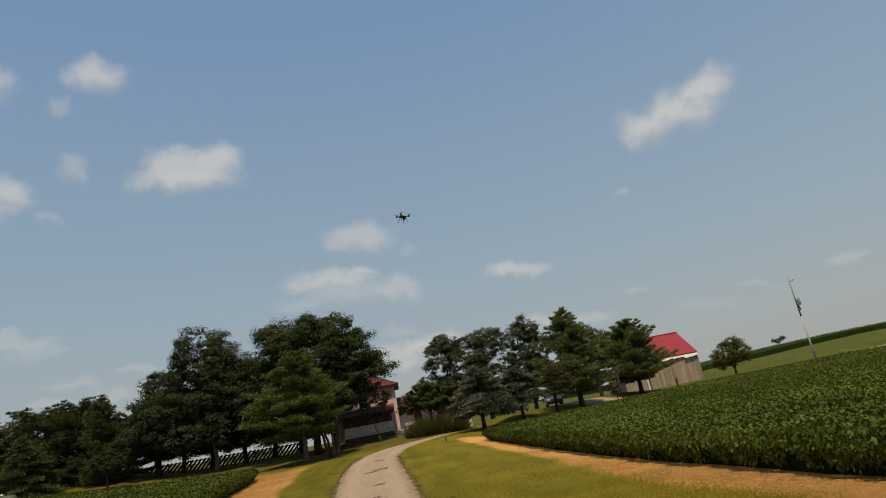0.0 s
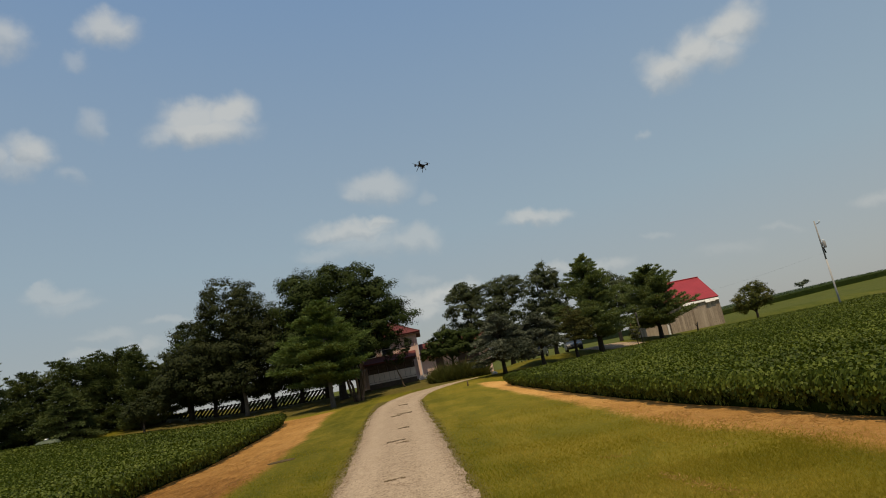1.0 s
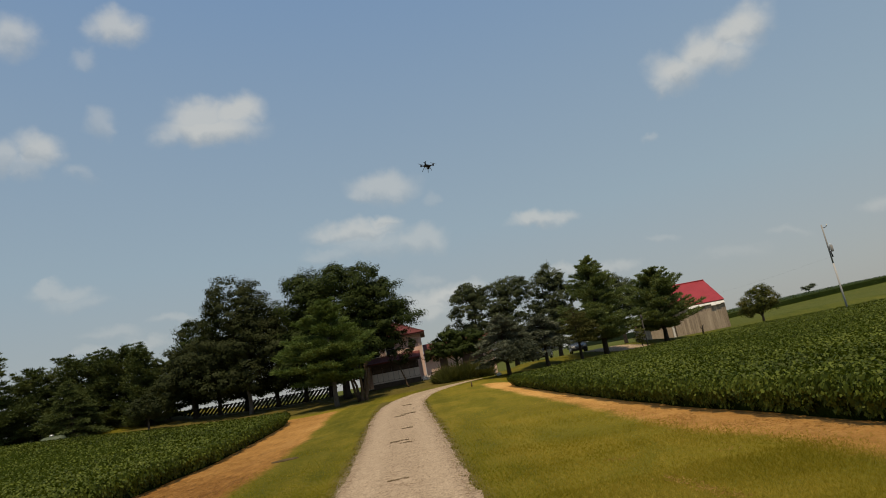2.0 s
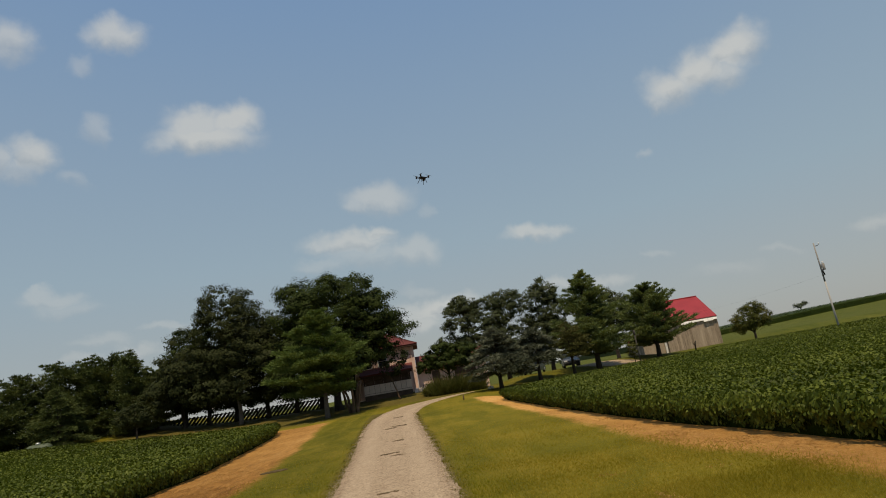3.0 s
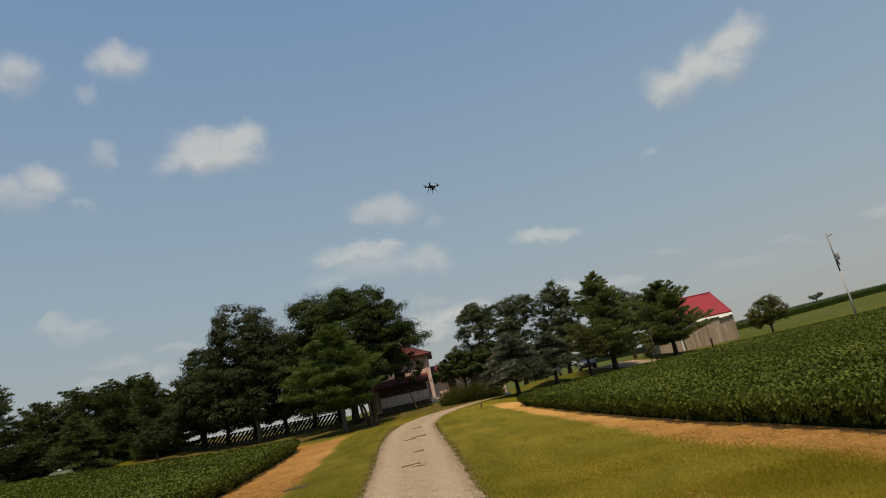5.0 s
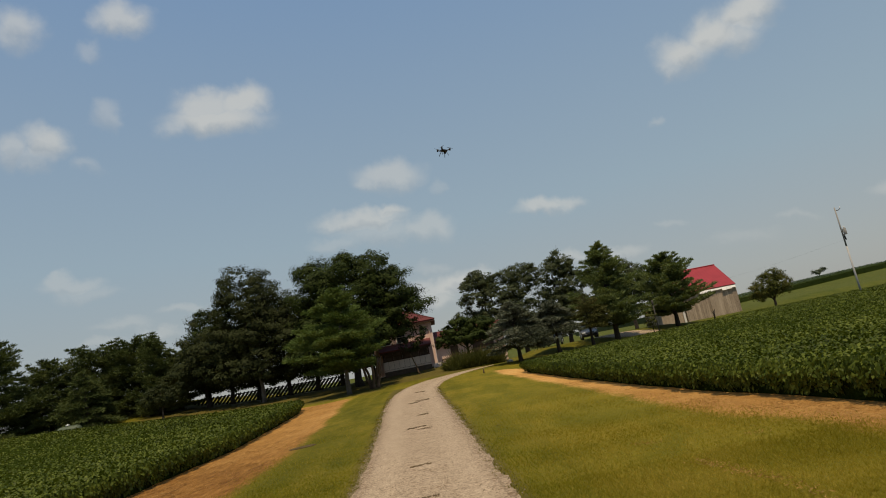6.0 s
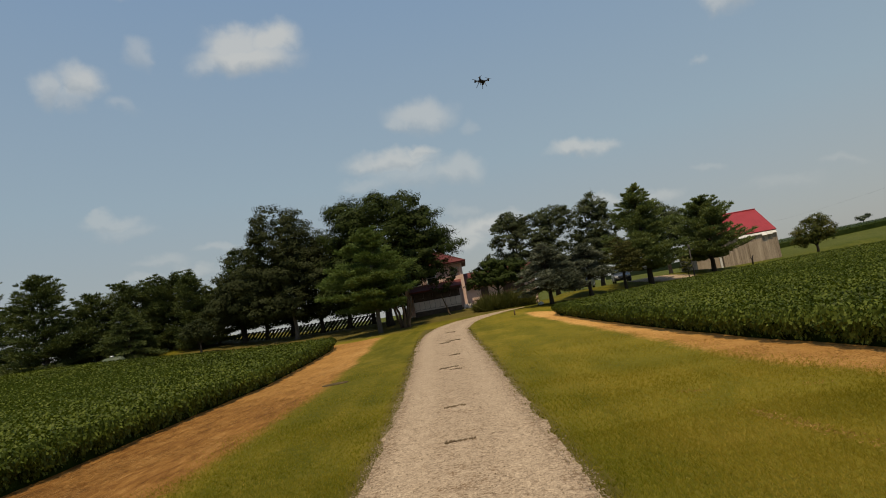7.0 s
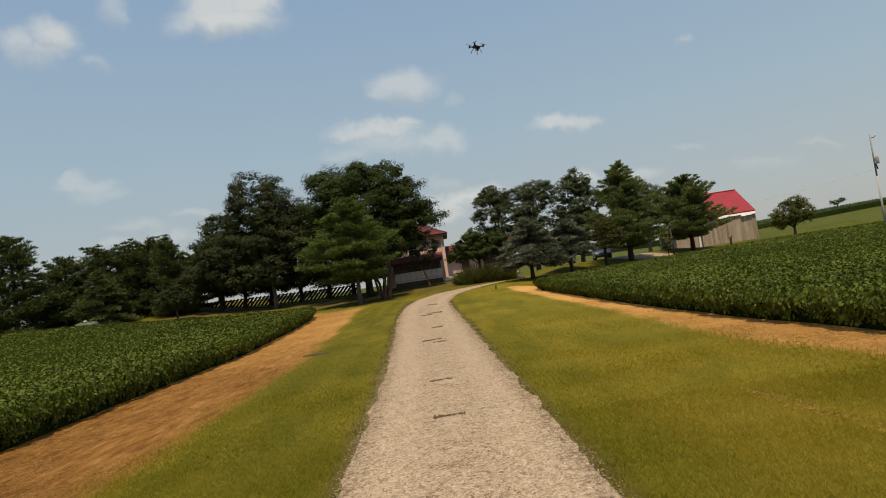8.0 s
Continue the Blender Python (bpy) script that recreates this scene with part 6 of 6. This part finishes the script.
def far_corn():
    """Standing corn on the far hill: a level, finely ragged top over a dark front of stalks."""
    rng = np.random.default_rng(77)
    n = 22000
    x = rng.uniform(62, 430, n)
    back = 95 * rng.random(n) ** 2.2
    y = 165 + (x - 60) * 0.12 + back
    z = ground_z(x, y) + np.where(rng.random(n) < 0.4, rng.uniform(0.2, 1.6, n), rng.uniform(1.55, 1.85, n))
    nrm = rng.normal(size=(n, 3)) * 0.7 + np.array([0, -0.3, 1.0])
    v = leaf_cards(rng, np.stack([x, y, z], 1), nrm, 0.42, 0.22, rng.normal(size=(n, 3)) * 0.8 + np.array([0, 0, 1.0]))
    f = thing("corn_field", 0, 0, 0, 0, "hazy green standing corn on the far hill", "corn", kind="stuff")
    link("leaves", quads("leaves", v, M_CORN), f)
    xs = np.linspace(60, 436, 60)
    verts = []
    rings = ((0.5, -0.3), (0.5, 1.3), (0.9, 1.62), (20, 1.62), (45, 1.62), (70, 1.62), (95, 1.62), (95, -0.3))
    for dy, dz in rings:
        yy = 165 + (xs - 60) * 0.12 + dy
        verts += list(zip(xs, yy, ground_z(xs, yy) + dz))
    faces = [(r * 60 + i, r * 60 + i + 1, (r + 1) * 60 + i + 1, (r + 1) * 60 + i) for r in range(len(rings) - 1) for i in range(59)]
    faces += [tuple(r * 60 for r in range(len(rings))), tuple(r * 60 + 59 for r in range(len(rings)))]
    link("stalks", mesh_of("stalks", verts, faces, M_CORN), f)


far_corn()


def far_woods():
    """Distant tree lines at the edge of sight."""
    rng = np.random.default_rng(78)
    cards = []
    for x0, x1, y0, hi, n in ((525, 760, 620, 8, 1800), (-900, -150, 800, 7, 2600), (60, 430, 1100, 5, 1200)):
        x = rng.uniform(x0, x1, n)
        y = y0 + rng.normal(0, 8, n)
        top = hi * (0.65 + 0.35 * np.sin(x * 0.05) * np.sin(x * 0.021 + 1))
        z = ground_z(x, y) + rng.random(n) ** 0.6 * top
        cards.append(leaf_cards(rng, np.stack([x, y, z], 1), rng.normal(size=(n, 3)) + np.array([0, -0.5, 0.5]), 5.0, 4.0))
    ob = link("far_woods", quads("far_woods", np.concatenate(cards), M_HAZEDWOOD))
    tagged(ob, "hazy blue-green tree lines on the horizon", "woods", kind="stuff")


far_woods()


def far_farmstead():
    """A white-roofed farm building on the horizon beyond the apple tree."""
    b = thing("far_farmhouse", 207.0, 400, 2.6, 0, "tiny white-roofed farm building on the horizon", "farm building")
    box("wall", b, M_WHITE, -4.0, 4.0, 0, 6, -1.0, 2.2, 0.05)
    slab("roof", b, M_STEEL, [(-4.4, -0.4, 2.1), (4.4, -0.4, 2.1), (4.4, 3, 3.8), (-4.4, 3, 3.8)], 0.15, "pale metal roof")
    slab("roof", b, M_STEEL, [(4.4, 6.4, 2.1), (-4.4, 6.4, 2.1), (-4.4, 3, 3.8), (4.4, 3, 3.8)], 0.15)
    s = thing("broken_stump", 31.5, 66.9, None, 0, "dark broken sapling stump before the barn", "stump")
    link("stem", tube_mesh("stem", [(0, 0, -0.2), (0.03, 0, 0.5), (0.10, 0, 0.95), (0.26, 0, 1.15)], [0.11, 0.09, 0.07, 0.03], M_BARK, 7), s)
    link("side_twig", tube_mesh("side_twig", [(0.05, 0, 0.6), (-0.10, 0, 0.85), (-0.14, 0, 1.0)], [0.05, 0.04, 0.02], M_BARK, 6), s)


far_farmstead()


def farm_lane():
    """A pale mown track along the far side of the east field."""
    mid = [(36, 67.0), (38, 68.0), (46, 69.4), (60, 70.5), (90, 73)]
    verts = []
    for k, (x, y) in enumerate(mid):
        (ax, ay), (bx, by) = mid[max(k - 1, 0)], mid[min(k + 1, len(mid) - 1)]
        d = math.dist((ax, ay), (bx, by))
        nx, ny = -(by - ay) / d, (bx - ax) / d
        for o, h in ((-1.1, -0.05), (-1.0, 0.05), (1.0, 0.05), (1.1, -0.05)):
            verts.append((x + nx * o, y + ny * o, gz(x + nx * o, y + ny * o) + h))
    faces = [(4 * i + j, 4 * i + j + 1, 4 * i + j + 5, 4 * i + j + 4) for i in range(len(mid) - 1) for j in range(3)]
    tagged(link("farm_lane", mesh_of("farm_lane", verts, faces, M_LANE)), "pale dusty track along the far field edge", "track", kind="structure")


farm_lane()


# ---- the drone ----
def drone():
    d = thing("drone", 1.50, 14.0, 7.25, 28, "small black four-rotor drone hovering over the drive", "drone")
    d.rotation_euler, d.scale = (radians(4), radians(9), radians(28)), (1.0, 1.0, 1.0)
    bm = bmesh.new()
    box_bm(bm, -0.085, 0.085, -0.055, 0.055, -0.025, 0.035, 0.022)
    part("shell", bm, M_BLACK, d)
    for k in range(4):
        a = radians(45 + 90 * k)
        ex, ey = 0.165 * math.cos(a), 0.165 * math.sin(a)
        arm = link("arm", tube_mesh("arm", [(0.05 * math.cos(a), 0.04 * math.sin(a), 0.0), (ex * 0.7, ey * 0.7, 0.012), (ex, ey, 0.03)], [0.017, 0.014, 0.013], M_BLACK, 8), d)
        link("rotor_motor", tube_mesh("rotor_motor", [(ex, ey, -0.005), (ex, ey, 0.05), (ex, ey, 0.06)], [0.02, 0.02, 0.008], M_BLACK, 10), arm)
        u, v = math.cos(a + 0.9), math.sin(a + 0.9)
        prop = [(ex - u * 0.1, ey - v * 0.1, 0.062), (ex - u * 0.02 - v * 0.012, ey - v * 0.02 + u * 0.012, 0.062), (ex + u * 0.1, ey + v * 0.1, 0.064), (ex + u * 0.02 + v * 0.012, ey + v * 0.02 - u * 0.012, 0.062)]
        slab("propeller", arm, M_BLACK, prop, 0.004)
    for sy in (-1, 1):
        link("landing_leg", tube_mesh("landing_leg", [(-0.05, sy * 0.045, -0.02), (-0.075, sy * 0.085, -0.10), (-0.085, sy * 0.10, -0.14)], [0.008, 0.007, 0.007], M_BLACK, 6), d)
        link("landing_leg", tube_mesh("landing_leg", [(0.05, sy * 0.045, -0.02), (0.075, sy * 0.085, -0.10), (0.085, sy * 0.10, -0.14)], [0.008, 0.007, 0.007], M_BLACK, 6), d)
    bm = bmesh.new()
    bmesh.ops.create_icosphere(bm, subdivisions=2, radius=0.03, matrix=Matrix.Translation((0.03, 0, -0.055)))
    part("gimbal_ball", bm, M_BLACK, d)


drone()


# ---- small things on the ground ----
def dirt_ruts():
    """Short ragged strips of damp dirt and moss across the crown of the drive."""
    rr = random.Random(4)
    for (x, y, w, d, turn) in ((-0.40, 12.36, 0.44, 0.30, -2), (-0.26, 9.12, 0.48, 0.24, -1), (-0.76, 20.5, 0.62, 0.52, 4), (-0.52, 19.7, 0.40, 0.36, 1), (-0.66, 24.9, 0.46, 0.60, 2), (-1.25, 31.6, 0.60, 0.8, 8), (-0.85, 32.4, 0.80, 0.8, 2), (-1.15, 38.6, 0.60, 0.9, 0)):
        z = gz(x, y) + 0.030
        verts, faces = [], []
        # a strip breaks up into overlapping clods
        for c in range(17):
            cx = (c / 16 - 0.5) * w * 0.95 + rr.uniform(-0.02, 0.02)
            cy = rr.gauss(0, d * 0.10)
            cw, cd = w * rr.uniform(0.035, 0.075), d * rr.uniform(0.16, 0.44)
            n, b = 9, len(verts)
            ring = [(cx + cw * math.cos(2 * math.pi * k / n) * rr.uniform(0.7, 1.2), cy + cd * math.sin(2 * math.pi * k / n) * rr.uniform(0.5, 1.3)) for k in range(n)]
            verts += [(p, q, -0.02) for p, q in ring] + [(cx + (p - cx) * 0.85, cy + (q - cy) * 0.8, 0.008 + rr.uniform(0, 0.012)) for p, q in ring] + [(cx, cy, 0.018)]
            faces += [(b + k, b + (k + 1) % n, b + n + (k + 1) % n, b + n + k) for k in range(n)] + [(b + n + k, b + n + (k + 1) % n, b + 2 * n) for k in range(n)]
        ob = link("dirt_rut", mesh_of("dirt_rut", verts, faces, M_DIRT), None)
        ob.location, ob.rotation_euler = (x, y, z), (0, 0, radians(turn))
        tagged(ob, "short dark strip of damp dirt across the gravel drive", "dirt rut", "dirt ruts across the drive")


dirt_ruts()


def patch_and_stake():
    rr = random.Random(6)
    # dark fuzzy patch of unknown kind; the thin slab is made up
    s = thing("dark_lawn_patch", -4.95, 21.7, None, 15, "low dark patch of unknown kind at the lawn's edge", "stone")
    n = 12
    ring = [(0.48 * math.cos(2 * math.pi * k / n) * rr.uniform(0.85, 1.1), 0.36 * math.sin(2 * math.pi * k / n) * rr.uniform(0.8, 1.1)) for k in range(n)]
    verts = [(a, b, -0.02) for a, b in ring] + [(a * 0.94, b * 0.94, 0.035 + rr.uniform(-0.006, 0.006)) for a, b in ring]
    link("slab", mesh_of("slab", verts, [tuple(range(n, 2 * n))] + [(k, (k + 1) % n, n + (k + 1) % n, n + k) for k in range(n)], M_DARKPATCH), s)
    k = thing("wooden_stake", 3.55, 45.2, None, 0, "short brown wooden stake at the drive's bend", "stake")
    link("stake", tube_mesh("stake", [(0, 0, -0.1), (0.02, 0, 0.28), (0.03, 0, 0.36)], [0.06, 0.055, 0.02], M_BARKTAN, 7), k)


patch_and_stake()


def yard_marker():
    """A pale field stone with a thin post beside it, between the bed and the spruce."""
    rr = random.Random(12)
    bm = bmesh.new()
    bmesh.ops.create_icosphere(bm, subdivisions=2, radius=0.24)
    for v in bm.verts:
        v.co *= rr.uniform(0.88, 1.08)
        v.co.z *= 0.72
    st = part("field_stone", bm, M_WHITE)
    st.location = (6.75, 54.6, gz(6.75, 54.6) + 0.10)
    tagged(st, "pale rounded field stone on the rough grass", "stone")
    p = thing("marker_post", 6.45, 54.4, None, 0, "thin weathered marker post beside a pale stone", "post")
    link("stem", tube_mesh("stem", [(0, 0, -0.1), (0.01, 0, 0.45), (0.02, 0, 0.62)], [0.035, 0.03, 0.012], M_POLEGREY, 7), p)


yard_marker()


def grass_cover():
    """Standing blades on the lawn, straw on the margins, chips on and beside the drive."""
    rng = np.random.default_rng(91)
    lawn, green, straw = [], [], []
    for y0, y1, per, hgt, wid in ((3.5, 8.5, 3400, 0.058, 0.0050), (8.5, 14, 1300, 0.052, 0.0075), (14, 27, 420, 0.046, 0.0115)):
        half = min(8.4, 1.2 + y1 * 0.80)
        n = int(2 * half * (y1 - y0) * per)
        x, y = rng.uniform(-half - 0.4, half - 0.4, n), rng.uniform(y0, y1, n)
        # draw the blades together into small tufts
        cell = 0.055 + 0.004 * y0
        tx, ty = np.round(x / cell) * cell, np.round(y / cell) * cell
        jx = ((np.sin(tx * 127.1 + ty * 311.7) * 43758.5453) % 1.0 - 0.5) * cell * 1.5
        jy = ((np.sin(tx * 269.5 + ty * 183.3) * 43758.5453) % 1.0 - 0.5) * cell * 1.5
        pull = rng.uniform(0.0, 0.6, n)
        x, y = x + (tx + jx - x) * pull, y + (ty + jy - y) * pull
        ragged = 0.09 * np.sin(y * 3.1 + 2 * np.sin(y * 0.7)) + 0.09 * np.sin(y * 7.3) + 0.07 * np.sin(y * 17.7 + 1.0) + rng.normal(0, 0.05, n)
        on_road = (x > road_left(y) + 0.03 + ragged * 0.6) & (x < road_right(y) - 0.03 - ragged * 0.6)
        out = np.maximum(road_left(y) - x, x - road_right(y))
        on_road |= out < rng.random(n) * 0.30 - 0.04
        dead = (x > margin_right(y) + rng.normal(0.15, 0.3, n)) | (x < margin_left(y) - rng.normal(0.15, 0.35, n))
        beans = (x > bean_right(y)) | (x < bean_left(y))
        clump = np.sin(x * 3.1 + 2 * np.sin(y * 1.7)) + np.sin(y * 2.9 + 1.5 * np.sin(x * 2.3))
        turf = ~on_road & ~dead & (clump + rng.normal(0, 1, n) > -3.0)
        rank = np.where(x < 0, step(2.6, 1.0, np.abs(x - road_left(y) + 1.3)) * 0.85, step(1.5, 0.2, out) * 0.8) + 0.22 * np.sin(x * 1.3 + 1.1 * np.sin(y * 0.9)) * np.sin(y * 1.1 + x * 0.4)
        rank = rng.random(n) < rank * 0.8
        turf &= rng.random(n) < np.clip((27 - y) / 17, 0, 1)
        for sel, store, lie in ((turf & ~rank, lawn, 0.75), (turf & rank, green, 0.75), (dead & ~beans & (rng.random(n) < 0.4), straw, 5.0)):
            px, py = x[sel], y[sel]
            m = len(px)
            d = unit(np.stack([rng.normal(0, lie, m), rng.normal(0, lie, m), np.ones(m)], 1))
            h = hgt * rng.uniform(0.45, 1.35, (m, 1)) * (2.0 if store is straw else 1.0)
            root = np.stack([px, py, ground_z(px, py) - 0.004], 1)
            s = unit(np.cross(d, rng.normal(size=(m, 3)) * 0.35 + np.array([0, 1.0, 0]))) * wid * (0.35 if store is straw else 0.5)
            store.append(np.stack([root - s, root + s, root + d * h], 1))
    # low weeds and taller tufts along both edges of the drive
    n = 9000
    y = 3.5 + 36 * rng.random(n) ** 1.6
    side = rng.random(n) < 0.5
    knot = np.sin(y * 4.3 + np.where(side, 0, 2)) + 0.8 * np.sin(y * 11.9 + np.where(side, 1, 4)) + rng.normal(0, 0.5, n)
    y, side = y[knot > 0.2], side[knot > 0.2]
    n = len(y)
    off = rng.normal(0.02, 0.10, n)
    x = np.where(side, road_left(y) - off, road_right(y) + off)
    d = unit(np.stack([rng.normal(0, 0.9, n), rng.normal(0, 0.9, n), np.ones(n)], 1))
    h = rng.uniform(0.02, 0.055, (n, 1)) * (1 + y[:, None] * 0.012)
    root = np.stack([x, y, ground_z(x, y)], 1)
    s = unit(np.cross(d, rng.normal(size=(n, 3)))) * (0.004 + 0.0006 * y[:, None])
    weeds = np.stack([root - s, root + s, root + d * h], 1)
    tagged(link("verge_weeds", quads("verge_weeds", weeds, M_WEED)), "low dark weeds straggling along the drive's edges", "weeds", kind="stuff")
    # wisps of cut grass left in lines by the mower
    for (xa, ya), (xb, yb), k in (((3.62, 7.95), (3.9, 6.2), 240), ((3.45, 9.95), (3.75, 9.7), 50), ((3.9, 6.1), (3.85, 4.5), 120), ((4.95, 8.93), (5.1, 8.9), 25)):
        t = rng.random(k)
        px = xa + (xb - xa) * t + rng.normal(0, 0.07, k)
        py = ya + (yb - ya) * t + rng.normal(0, 0.07, k)
        d = unit(np.stack([rng.normal(0, 2.5, k), rng.normal(0, 2.5, k), np.ones(k)], 1))
        root = np.stack([px, py, ground_z(px, py) + 0.03], 1)
        s = unit(np.cross(d, rng.normal(size=(k, 3)))) * 0.004
        tip = root + d * 0.055
        straw.append(np.stack([root - s, root + s, tip], 1))
    tagged(link("lawn_grass", quads("lawn_grass", np.concatenate(lawn), M_GRASS)), "short sun-yellowed mown grass blades", "grass", kind="stuff")
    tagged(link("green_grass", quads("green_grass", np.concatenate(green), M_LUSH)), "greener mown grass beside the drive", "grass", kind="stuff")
    tagged(link("dry_straw", quads("dry_straw", np.concatenate(straw), M_STRAW)), "matted orange-tan dead grass along the fields", "dry grass", kind="stuff")
    # crumbs of dirt and dead leaf on the drive, many painting dark pits
    n = 2600
    y = 4.0 + 34 * rng.random(n) ** 1.5
    t = np.where(rng.random(n) < 0.3, rng.normal(0.60, 0.12, n), rng.random(n))
    x = road_left(y) + (road_right(y) - road_left(y)) * t
    c = np.stack([x, y, ground_z(x, y) + 0.034], 1)
    size = rng.uniform(0.3, 1.0, n) ** 1.5 * 0.026 * (1 + y * 0.03)
    v = leaf_cards(rng, c, np.stack([rng.normal(0, 0.2, n), rng.normal(0, 0.2, n), np.ones(n)], 1), size, size * 0.6)
    tagged(link("drive_litter", quads("drive_litter", v, M_DIRT)), "dark crumbs of dirt and painted pits on the drive", "dirt", kind="stuff")
    # loose chips
    n = 11000
    y = 3.5 + 34 * rng.random(n) ** 1.7
    t = rng.random(n)
    edge = rng.random(n) < 0.62
    t = np.where(edge, np.where(rng.random(n) < 0.5, rng.normal(0.015, 0.024, n), 0.985 - rng.normal(0, 0.024, n)), t)
    x = road_left(y) + (road_right(y) - road_left(y)) * t
    r = rng.uniform(0.004, 0.011, n) * (1 + y * 0.02) * np.where(edge, rng.uniform(0.8, 1.25, n), 1.0)
    base = np.array([[1, 0, 0], [0, 1, 0], [-1, 0, 0], [0, -1, 0], [0, 0, 0.8], [0, 0, -0.6]], float)
    v = base[None] * r[:, None, None] * rng.uniform(0.6, 1.3, (n, 6, 1))
    a = rng.uniform(0, 6.3, n)
    ca, sa = np.cos(a)[:, None], np.sin(a)[:, None]
    vx, vy = v[:, :, 0] * ca - v[:, :, 1] * sa, v[:, :, 0] * sa + v[:, :, 1] * ca
    up = np.where(np.abs(t - 0.5) > 0.47, 0.008, 0.028)
    pts = np.stack([vx + x[:, None], vy + y[:, None], v[:, :, 2] + (ground_z(x, y) + up)[:, None]], -1).reshape(-1, 3)
    tri = np.array([[0, 1, 4], [1, 2, 4], [2, 3, 4], [3, 0, 4], [1, 0, 5], [2, 1, 5], [3, 2, 5], [0, 3, 5]])
    faces = (np.arange(n)[:, None, None] * 6 + tri[None]).reshape(-1, 3).tolist()
    tagged(link("gravel_chips", mesh_of("gravel_chips", pts, faces, M_STONE)), "loose pale limestone chips along the drive", "gravel", kind="stuff")


grass_cover()
